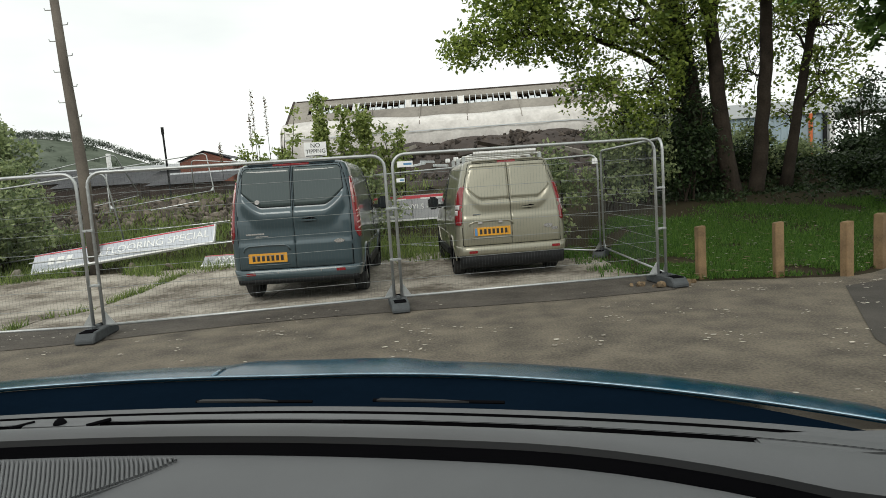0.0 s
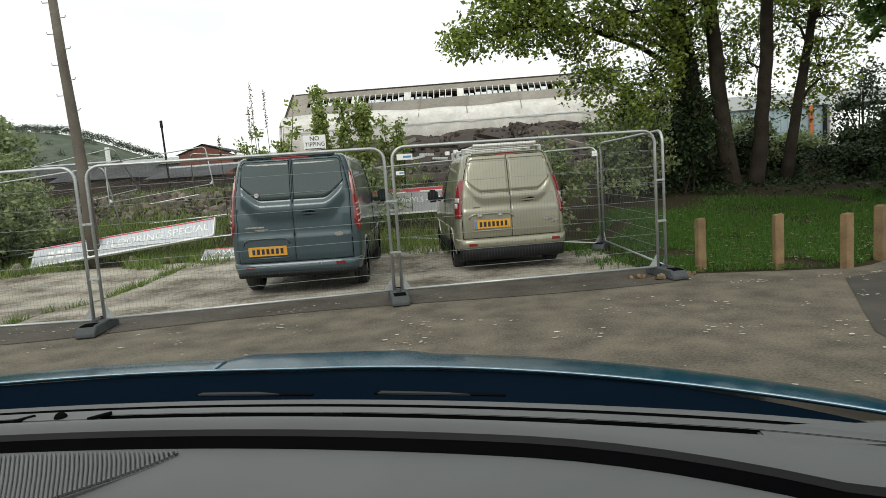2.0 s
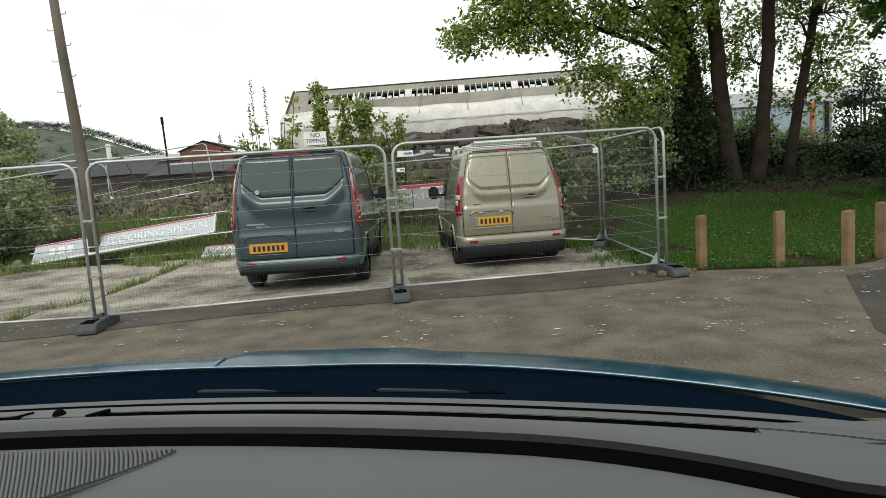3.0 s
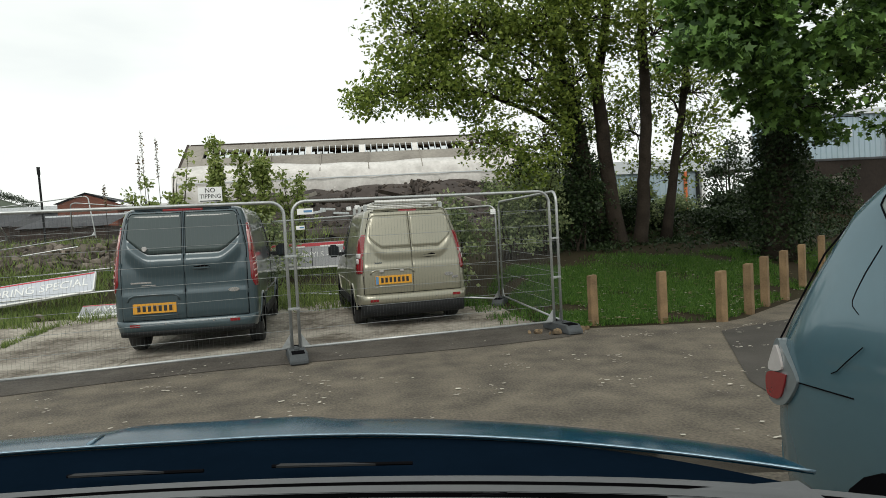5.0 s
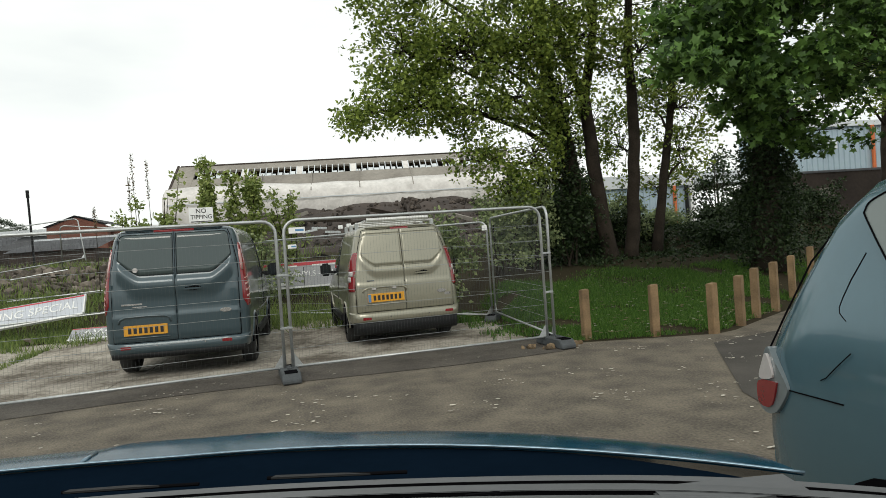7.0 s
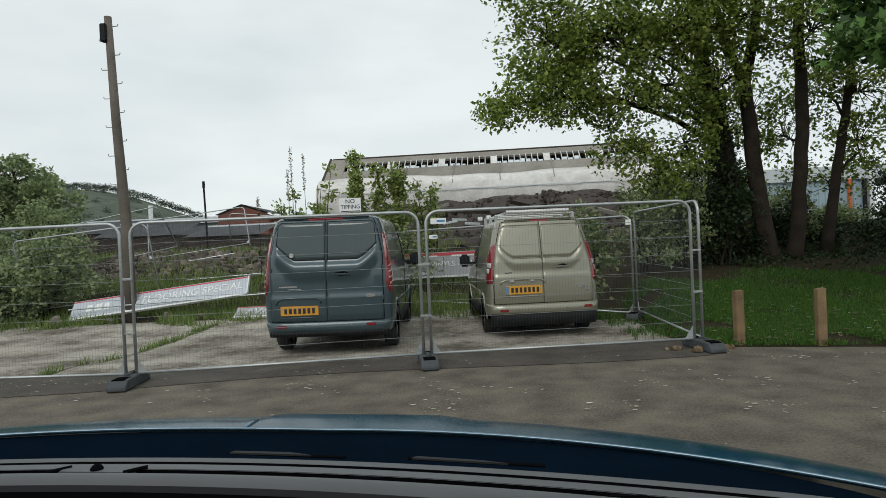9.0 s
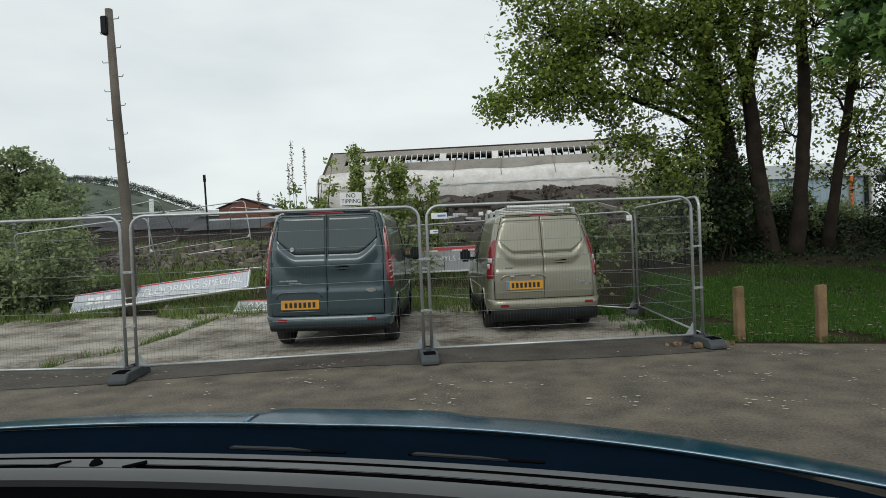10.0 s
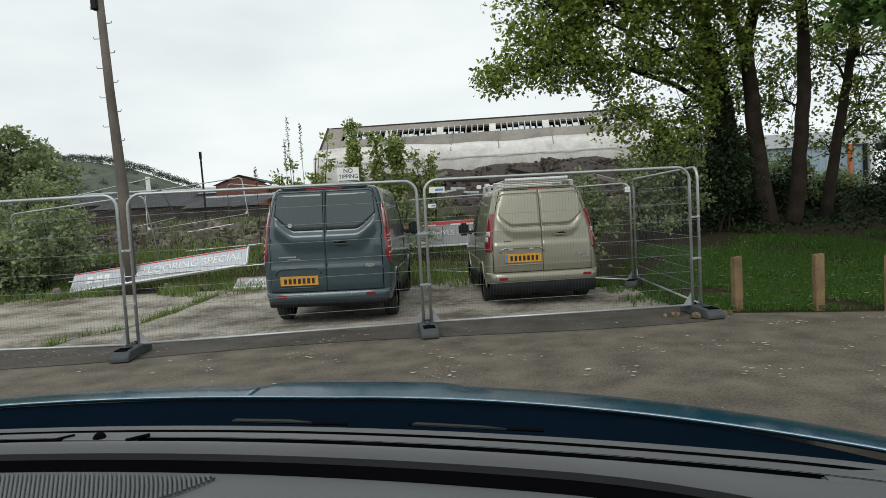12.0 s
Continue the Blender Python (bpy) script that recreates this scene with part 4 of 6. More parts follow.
def parked_car():
    """Hatchback standing beside our car, nose the other way: its tail lies towards +y."""
    t = thing("parked_car", pose(1.755, 2.42, 0.0, 0, 0, 174), "grey-teal hatchback with slanted tailgate and scuffed quarter panel", "car")
    # local x to the car's other side, y from the tail towards its nose; near flank is x = 0 side mirrored below
    Wc = 0.87
    prof = [(0.0, 0.42, 0.90, 0.05), (0.03, 0.36, 1.00, 0.02), (0.09, 0.34, 1.15, 0.01), (0.20, 0.32, 1.38, 0.0), (0.33, 0.32, 1.58, 0.0), (0.46, 0.32, 1.675, 0.0), (0.80, 0.32, 1.735, 0.0),
            (1.6, 0.32, 1.75, 0.0), (2.4, 0.32, 1.72, 0.0), (2.75, 0.32, 1.60, 0.0), (3.35, 0.32, 1.14, 0.0), (3.9, 0.32, 1.02, 0.04), (4.25, 0.36, 0.85, 0.12), (4.35, 0.42, 0.7, 0.22)]
    secs = []
    for y, zb, zt, inset in prof:
        W = Wc - inset
        bl = min(1.0, zt - 0.06)
        tum = 0.20 * max(0.0, min(1.0, (zt - 1.0) / 0.7))
        cor = 0.10 if zt > 1.3 else 0.05
        secs.append(body_section(y, W, zb, bl, zt, tum, 0.03, cor))
    secs = [[(x - Wc, y, z) for x, y, z in s] for s in secs]
    part("body", loft(secs), CAR_TEAL, t, smooth=True)

    def flank(z):
        return 0.004 - 0.20 * 0.8 * max(0, min(1.1, (z - 1.0) / 0.62))

    def on_flank(name, outline, material, lift=0.006, depth=0.03):
        bm = bmesh.new()
        a = [bm.verts.new((flank(z) + lift, y, z)) for y, z in outline]
        b = [bm.verts.new((flank(z) - depth, y, z)) for y, z in outline]
        n = len(a)
        bm.faces.new(a)
        bm.faces.new(b[::-1])
        for i in range(n):
            bm.faces.new((a[i], a[(i + 1) % n], b[(i + 1) % n], b[i]))
        return part(name, bm, material, t)
    quarter = [(a, b) for a, b, _ in smooth_loop([(y, z, 0) for y, z in ((0.522, 1.597), (0.487, 1.560), (0.507, 1.52), (0.682, 1.333), (0.846, 1.202), (0.985, 1.10), (1.10, 1.06), (1.45, 1.05), (1.62, 1.12), (1.63, 1.60), (1.54, 1.668), (1.12, 1.675), (0.818, 1.662), (0.66, 1.640))])]
    on_flank("quarter_window", quarter, GLASS_SIDE, 0.010)
    part("window_seal", tube([[(flank(z) + 0.012, y, z) for y, z in quarter + quarter[:1]]], 0.0032, 6), DASH_DARK, t, smooth=True)
    front = [(1.70, 1.06), (2.95, 1.06), (2.55, 1.56), (1.72, 1.64)]
    on_flank("side_window", front, GLASS_SIDE, 0.010)
    part("roof_rail", tube([[(flank(1.66) - 0.08, 0.50, 1.672), (flank(1.7) - 0.06, 0.9, 1.712), (flank(1.7) - 0.05, 2.3, 1.71)]], 0.016, 6), DASH_DARK, t, smooth=True)
    part("hatch_gap", tube([[(flank(z) - 0.01 - 0.03 * (z > 1.5), y, z) for y, z in ((0.045, 1.0), (0.11, 1.15), (0.215, 1.37), (0.32, 1.53))]], 0.004, 5), DASH_DARK, t)
    lamp = on_flank("rear_lamp", [(a, b) for a, b, _ in smooth_loop([(y, z, 0) for y, z in ((-0.012, 0.77), (0.04, 0.742), (0.11, 0.762), (0.185, 0.85), (0.185, 0.89), (0.12, 0.965), (0.064, 1.022), (0.035, 0.975), (0.0, 0.87))], 4)], LAMP_GREY, 0.012, 0.10)
    bm = bmesh.new()
    outline = [(a, b) for a, b, _ in smooth_loop([(y, z, 0) for y, z in ((-0.006, 0.782), (0.04, 0.768), (0.09, 0.785), (0.128, 0.87), (0.12, 0.886), (0.0, 0.868))], 4)]
    a = [bm.verts.new((flank(z) + 0.02, y, z)) for y, z in outline]
    b = [bm.verts.new((flank(z) - 0.06, y - 0.012, z)) for y, z in outline]
    bm.faces.new(a)
    for i in range(len(a)):
        bm.faces.new((a[i], a[(i + 1) % len(a)], b[(i + 1) % len(a)], b[i]))
    part("red_lens", bm, LAMP_RED, lamp)
    clear = [(a, b) for a, b, _ in smooth_loop([(y, z, 0) for y, z in ((0.008, 0.885), (0.10, 0.90), (0.09, 0.955), (0.064, 0.995), (0.04, 0.965))], 4)]
    bm = bmesh.new()
    a = [bm.verts.new((flank(z) + 0.019, y, z)) for y, z in clear]
    b = [bm.verts.new((flank(z) + 0.005, y, z)) for y, z in clear]
    bm.faces.new(a)
    for i in range(len(a)):
        bm.faces.new((a[i], a[(i + 1) % len(a)], b[(i + 1) % len(a)], b[i]))
    part("clear_lens", bm, LAMP_CLEAR, lamp)
    on_flank("bumper_seam", [(0.19, 0.865), (0.50, 0.885), (0.50, 0.889), (0.19, 0.869)], DASH_DARK, 0.005)
    part("scuff", tube([[(flank(z) - 0.008, y, z) for y, z in ((0.505, 1.410), (0.492, 1.385), (0.455, 1.315), (0.430, 1.25), (0.421, 1.215), (0.428, 1.195), (0.448, 1.182), (0.469, 1.170))]], 0.0036, 5), DASH_DARK, t, "dark scratch in the paint")
    part("filler_gap", tube([[(flank(z) + 0.004, y, z) for y, z in ((0.53, 1.07), (0.47, 1.01), (0.42, 0.965), (0.39, 0.95))]], 0.0022, 5), DASH_DARK, t)
    for yw in (0.78, 3.42):
        arch = [(yw + 0.39 * math.cos(a), 0.32 + 0.39 * math.sin(a)) for a in np.linspace(-0.1, math.pi + 0.1, 14)]
        part("wheel_arch", prism(arch, -0.2, 0.012, "x"), DASH_DARK, t)
        for sx, sg in ((0.0, 1), (-2 * Wc, -1)):
            wheel("wheel", sx, yw, 0.32, t, sg)
    part("rear_bumper", box(-2 * Wc + 0.06, -0.06, -0.09, 0.06, 0.40, 0.74, 0.04), CAR_TEAL, t)
    part("far_lamp", box(-2 * Wc + 0.02, -2 * Wc + 0.25, -0.01, 0.1, 0.8, 1.1, 0.02), LAMP_RED, t)
    tw = part("tail_window", prism([(-2 * Wc + 0.25, 1.18), (-0.25, 1.18), (-0.32, 1.55), (-2 * Wc + 0.32, 1.55)], 0.0, 0.02), GLASS_DARK, t)
    for v in tw.data.vertices:
        v.co.y += 0.02 + (v.co.z - 1.0) * 0.50
    part("wing_mirror", box(0.02, 0.22, 2.72, 2.84, 1.06, 1.20, 0.03), CAR_TEAL, t)
    return t


parked_car()


# ---------------- the car the camera rides in ----------------
own = thing("car", pose(0, 0, 0, 0, 0, -6), "blue metallic car with dark grey vinyl dashboard", "car")
UC = -0.45


def arc_v(v0, u, k=0.19):
    return v0 - k * (u - UC) ** 2 - 0.45 * max(0, u - UC - 0.64) ** 2


US = [UC + d for d in np.linspace(-0.85, 1.06, 49)]


def dash_strip(name, rows, material, label="", us=US):
    """A strip across the cabin: rows of (v0, z) from far to near."""
    secs = [[(u, arc_v(v, u), z) for v, z in rows] for u in us]
    return part(name, loft(secs, cap=False), material, own, label, smooth=True)


# top pad from the glass to the edge above the instruments, with defroster slot and hollow step
dash_strip("dash_edge", [(0.78, 1.255), (0.735, 1.282), (0.715, 1.294), (0.706, 1.297), (0.699, 1.2945)], DASH)
# Near-black colour on groove and slot walls holds the shade of the recess.
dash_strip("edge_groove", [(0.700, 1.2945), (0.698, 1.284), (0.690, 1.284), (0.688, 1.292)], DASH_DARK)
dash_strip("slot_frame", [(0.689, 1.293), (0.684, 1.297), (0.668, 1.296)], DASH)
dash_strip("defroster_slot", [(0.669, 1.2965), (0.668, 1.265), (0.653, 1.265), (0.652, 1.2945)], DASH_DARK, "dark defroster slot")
PAD = [(0.652, 1.2945, 0), (0.648, 1.2995, 0), (0.643, 1.301, 0), (0.638, 1.3000, 0.3), (0.633, 1.2970, 0.8), (0.6295, 1.2925, 1), (0.627, 1.286, 1), (0.6255, 1.272, 1), (0.620, 1.268, 1),
       (0.6155, 1.2755, 1), (0.611, 1.2788, 1), (0.604, 1.2802, 1), (0.58, 1.2815, 0.9), (0.54, 1.281, 0.6), (0.50, 1.278, 0.3), (0.42, 1.268, 0), (0.36, 1.25, 0), (0.33, 1.20, 0), (0.33, 0.9, 0)]


def hollow_shift(u):
    """The hollow bends away from the slot towards the far door."""
    return -0.03 * max(0.0, (u - UC - 0.45) / 0.2) ** 2 if u < UC + 0.7 else -0.047




def moulding(name, rows, material, label=""):
    part(name, loft([[(u, arc_v(v, u) + w * hollow_shift(u), z) for v, z, w in rows] for u in US], cap=False), material, own, label, smooth=True)


moulding("dash_pad", PAD[:6], DASH, "grey rolled edge of the dashboard")
# Mid grey and near-black strips paint the pad's shade into the hollow.
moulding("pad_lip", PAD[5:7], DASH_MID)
moulding("hollow_trim", PAD[6:10], DASH_DARK, "near-black strip painting shade into the hollow step")
moulding("dash_top", PAD[9:], DASH, "grey moulded dashboard top")
for u in (-0.535,):
    part("slot_bridge", box(u - 0.045, u + 0.045, arc_v(0.652, u), arc_v(0.671, u), 1.272, 1.2985, 0.002), DASH, own)
    bm = bmesh.new()
    bmesh.ops.create_uvsphere(bm, u_segments=14, v_segments=8, radius=0.0075, matrix=Matrix.Translation((u, arc_v(0.662, u), 1.2975)))
    part("sun_sensor", bm, DASH_DARK, own, "small black domed sensor", smooth=True)
for u in (-0.583, -0.487):
    part("slot_rib", tube([[(u - 0.008, arc_v(0.652, u), 1.2985), (u + 0.010, arc_v(0.671, u), 1.2985)]], 0.0022, 6), DASH_DARK, own)
part("slot_end", box(0.222, 0.36, arc_v(0.650, 0.28), arc_v(0.690, 0.25), 1.262, 1.2955, 0.002), DASH, own)
for u in (-0.205, 0.06):
    part("slot_clip", box(u - 0.018, u + 0.018, arc_v(0.6535, u), arc_v(0.659, u), 1.28, 1.2995, 0.001), DASH_DARK, own)
# ribbed speaker cover let into the top
gc_u, gc_v, ga, gb = -0.575, 0.598, 0.225, 0.145
ribs = []
for i in range(90):
    u = gc_u - ga + 0.006 + i * 0.0052
    if u > gc_u + ga - 0.006:
        break
    dv = gb * max(0.0, 1 - abs(u - gc_u) / ga) ** 0.72
    off = -0.19 * (u - UC) ** 2
    k0 = 1 - 0.8 * dv / gc_v
    ribs.append([(u, gc_v + off - 0.006, 1.2835), (u * (1 + k0) / 2, gc_v + off - dv * 0.5, 1.2842), (u * k0, gc_v + off - dv + 0.003, 1.2830)])
outline = [(p[0][0], p[0][1] + 0.002) for p in ribs] + [(p[2][0], p[2][1] - 0.004) for p in ribs[::-1]]
grille = part("speaker_cover", prism(outline, 1.268, 1.2818, "z"), DASH, own, "ribbed dark speaker cover")
for pts in ribs:
    part("rib", tube([pts], 0.0018, 6), DASH, grille)
# scuttle, wipers and bonnet


def bonnet_z(du, s):
    """Height across (du) and along (s metres from its rear edge)."""
    z = 1.163 - 0.05 * s - 0.50 * s * s - 0.04 * abs(du) ** 2.2
    z += 0.021 * (max(0.0, -du) / 0.47) ** 1.4
    return z + 0.009 * (1 - smooth(0.17, 0.27, abs(du))) * smooth(0.02, 0.2, s)


rows = []
for du in np.linspace(-0.92, 1.10, 41):
    up = bonnet_z(du, 0) - 1.163
    rows.append([(UC + du, arc_v(v, UC + du), z + up * f) for v, z, f in ((0.80, 1.10, 0.0), (0.95, 1.135, 0.3), (1.08, 1.150, 0.6), (1.20, 1.156, 0.9), (1.262, 1.157, 1.0), (1.45, 1.07, 1.0))])
part("scuttle", loft(rows, cap=False), SCUTTLE, own, "black scuttle panel below the windscreen", smooth=True)
bs = [0.0, 0.006, 0.02, 0.06, 0.1, 0.15, 0.2, 0.26, 0.32, 0.38, 0.45, 0.52, 0.6, 0.7, 0.8, 0.9, 1.0]
bu = list(np.linspace(-0.92, 1.10, 84))
bm = bmesh.new()
cols = []
for du in bu:
    v0 = 1.262 - 0.20 * du * du
    col = [bm.verts.new((UC + du, v0 + 0.30, bonnet_z(du, 0) - 0.12)), bm.verts.new((UC + du, v0 + 0.04, bonnet_z(du, 0) - 0.014))]
    for s in bs:
        col.append(bm.verts.new((UC + du, v0 + s, bonnet_z(du, s) - (0.004 if s == 0 else 0))))
    col.append(bm.verts.new((UC + du, v0 + 1.03, 0.55)))
    cols.append(col)
for c0, c1 in zip(cols, cols[1:]):
    for i in range(len(c0) - 1):
        bm.faces.new((c0[i], c1[i], c1[i + 1], c0[i + 1]))
part("bonnet", bm, CAR_BLUE, own, "glossy blue bonnet with raised centre", smooth=True)
# Pale tube paints the highlight along the rear edge.
part("bonnet_lip", tube([[(UC + du, 1.262 - 0.20 * du * du - 0.003, bonnet_z(du, 0) + 0.0025) for du in bu]], 0.0032, 6), LIP, own, "highlight painted along the rear edge of the bonnet", smooth=True)
for a, b in (((-0.59, 1.072), (-0.43, 1.062)), ((-0.245, 1.050), (-0.08, 1.028))):
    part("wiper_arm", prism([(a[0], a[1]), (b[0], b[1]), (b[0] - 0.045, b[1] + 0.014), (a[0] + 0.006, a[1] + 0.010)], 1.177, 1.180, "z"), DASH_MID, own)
    part("wiper_blade", tube([[(a[0] - 0.01, a[1] + 0.016, 1.174), (b[0] + 0.06, b[1] + 0.012, 1.172)]], 0.003, 6), DASH_DARK, own)
# Short pale strip paints the highlight on the left crease.
for du, q in ((-0.205, 0.004),):
    part("bonnet_crease", tube([[(UC + du * (1 + s * 0.5), 1.262 - 0.2 * du * du + s, bonnet_z(du, s) + 0.001) for s in (0.015, 0.05, 0.09)]], q, 6), LIP, own, smooth=True)
# cabin shell behind and above
part("roof_lining", box(UC - 0.70, UC + 0.86, -1.9, 0.02, 1.74, 1.80, 0.02), CABIN, own)
for s, ud in ((-1, -1.32), (1, 0.58)):
    part("door_panel", box(ud - 0.04, ud + 0.06, -1.9, 0.20, 0.35, 1.12, 0.02), CABIN, own)
    part("roof_rail", tube([[(ud - s * 0.14, -1.9, 1.74), (ud - s * 0.13, -0.10, 1.76)]], 0.045, 8), CABIN, own)
    part("windscreen_pillar", tube([[(ud - s * 0.13, -0.10, 1.76), (ud - s * 0.03, 0.24, 1.38), (ud, 0.40, 1.14)]], 0.03, 8), CABIN, own)
    part("wing", box(ud + 0.0, ud + 0.08, 0.45, 1.7, 0.5, 0.84, 0.03), CAR_BLUE, own)
    for yw in (1.55, -1.1):
        wheel("wheel", ud + 0.06 * s, yw, 0.33, own, s)
part("cabin_floor", box(UC - 0.85, UC + 1.0, -1.9, 0.45, 0.30, 0.36), CABIN, own)
part("tailgate", box(UC - 0.85, UC + 1.0, -2.0, -1.92, 0.35, 1.75, 0.02), CABIN, own)


# ---------------- timber posts and verge ----------------
def bollard(x, y, h=0.78, turn=0.0, w=0.115):
    z = ground_z(x, y) if y > 8.9 else 0.0
    t = thing("timber_post", pose(x, y, z - 0.02, 0, 0, turn), "squat square weathered timber post edging the verge", "post", "timber posts")
    bm = box(-w / 2, w / 2, -w / 2, w / 2, -0.05, h, 0.008)
    for v in bm.verts:
        if v.co.z > h - 0.05:
            v.co.z += 0.015 * (v.co.x / w)
    part("post", bm, TIMBER, t)
    return t


for x, y, h, tr in ((3.57, 8.86, 0.73, 4), (4.53, 8.60, 0.74, -6), (5.19, 8.16, 0.73, 10), (6.02, 8.75, 0.75, 30), (6.73, 9.36, 0.80, 36), (7.48, 9.88, 0.84, 32), (8.6, 10.85, 0.84, 38), (9.9, 11.9, 0.84, 35)):
    bollard(x, y, h, tr)


def scatter(n, x0, x1, y0, y1, keep, seed, lift=0.0):
    r = random.Random(seed)
    out = []
    while len(out) < n:
        x, y = r.uniform(x0, x1), r.uniform(y0, y1)
        if keep(x, y, r):
            out.append((x, y, ground_z(x, y) - 0.035 + lift))
    return out


def patchy(x, y, r, k=0.9, level=0.0):
    return noise.noise((x * k, y * k, 3.1)) + r.uniform(-0.25, 0.25) > level


def in_verge(x, y, r):
    return y > road_edge(x) + 0.2 + (1.7 * r.random() ** 1.6 if x > 3.1 else 0) and (x > 3.1 or y > 12.3) and patchy(x, y, r, 0.9, -0.12) and r.random() < 1.15 - 0.21 * (y - 9) + 0.25 * noise.noise((x * 0.5, y * 0.5, 8.0))


tagged(blades("verge_grass", scatter(105000, 2.2, 13, 8.4, 17.5, in_verge, 5, 0.02), 0.065, 0.0075, GRASS, 5), "short bright green verge grass under trees", "grass", kind="stuff")
tagged(blades("weed_growth", scatter(24000, -14, 2.4, 13.2, 20, lambda x, y, r: y > 14.2 + 0.6 * math.sin(x * 1.3) + (-1.2 if x > -1.5 else 0) and patchy(x, y, r, 0.8, -0.1), 6, 0.05), 0.24, 0.011, WEED, 6), "tall pale green weeds and rank grass", "weeds", kind="stuff")
tagged(blades("mound_grass", scatter(5500, -22, 0, 18, 27, lambda x, y, r: patchy(x, y, r, 0.5, 0.0), 8, 0.05), 0.28, 0.02, WEED, 8), "grass and weeds over a soil mound", "weeds", kind="stuff")


def joint_weeds(x, y, r):
    d = abs(x + 5.835)
    return d < 0.06 + 0.10 * max(0.0, noise.noise((y * 1.1, 0.4, 0.0))) and patchy(0.0, y, r, 1.3, -0.02)


tagged(blades("joint_weeds", scatter(800, -6.2, -5.4, 8.1, 14.5, joint_weeds, 9, 0.04), 0.13, 0.008, WEED, 9), "weeds sprouting from slab joints", "weeds", kind="stuff")
tagged(blades("bare_edge_weeds", scatter(700, 2.3, 3.4, 9.4, 12.4, lambda x, y, r: patchy(x, y, r, 1.5, -0.05), 19, 0.03), 0.13, 0.010, GRASS, 19), "weeds along the fence foot", "weeds", kind="stuff")


def flakes(name, pts, size, material, label, category, seed):
    r = random.Random(seed)
    vs, fs = [], []
    for x, y, z in pts:
        s = size * r.uniform(0.3, 1.5) ** 1.8
        n = r.randint(5, 7)
        a0, st, ax = r.uniform(0, 6), r.uniform(0.25, 0.7), r.uniform(-0.5, 0.5)
        base = len(vs)
        for k in range(n):
            a = a0 + 6.283 * k / n
            q = s * r.uniform(0.55, 1.15)
            px, py = q * math.cos(a), q * math.sin(a) * st
            vs.append((x + px * math.cos(ax) - py * math.sin(ax), y + px * math.sin(ax) + py * math.cos(ax), z + r.uniform(0, size * 0.12)))
        fs.append(list(range(base, base + n)))
    ob = raw(name, vs, fs, material)
    return tagged(ob, label, category, kind="stuff")


r_ = random.Random(4)
pts = []
while len(pts) < 1000:
    x, y = r_.uniform(-7, 7), r_.uniform(3.2, 8.2)
    if y < road_edge(x) - 0.3 and noise.noise((x * 1.3, y * 1.9, 7)) + r_.uniform(-0.2, 0.2) > 0.27:
        pts.append((x, y, 0.0125))
flakes("pale_flecks", pts, 0.017, FLAKE, "pale flecks of litter trodden into tarmac", "litter", 2)
flakes("leaf_litter", scatter(900, 2.3, 9, 8.5, 13, lambda x, y, r: y > road_edge(x) + 0.05 and r.random() < 1.3 - 0.1 * (y - road_edge(x)) and (x > 3 or y > 9), 12, 0.09), 0.028, LITTER, "dry leaves and twigs on the verge", "litter", 3)
flakes("pale_petals", scatter(700, 3.2, 9, 8.4, 14, lambda x, y, r: y > road_edge(x) + 0.02, 13, 0.08), 0.018, FLAKE, "pale fallen petals on the grass", "litter", 4)
flakes("yard_litter", [(r_.uniform(-12, 2.4), r_.uniform(13.2, 14.8), 0.03) for _ in range(160)], 0.035, LITTER, "brown litter along the yard's edge", "litter", 6)
for i, (x, y) in enumerate(((2.75, 8.25), (3.05, 8.2), (2.55, 8.4), (3.2, 8.4))):
    t = mesh_ob("twig_heap", stones([(x + r_.uniform(-0.1, 0.1), y + r_.uniform(-0.06, 0.06), 0.02) for _ in range(9)], [r_.uniform(0.02, 0.06) for _ in range(9)], seed=i), LITTER)
    tagged(t, "small heap of twigs and leaf mould by the fence foot", "litter", kind="stuff")


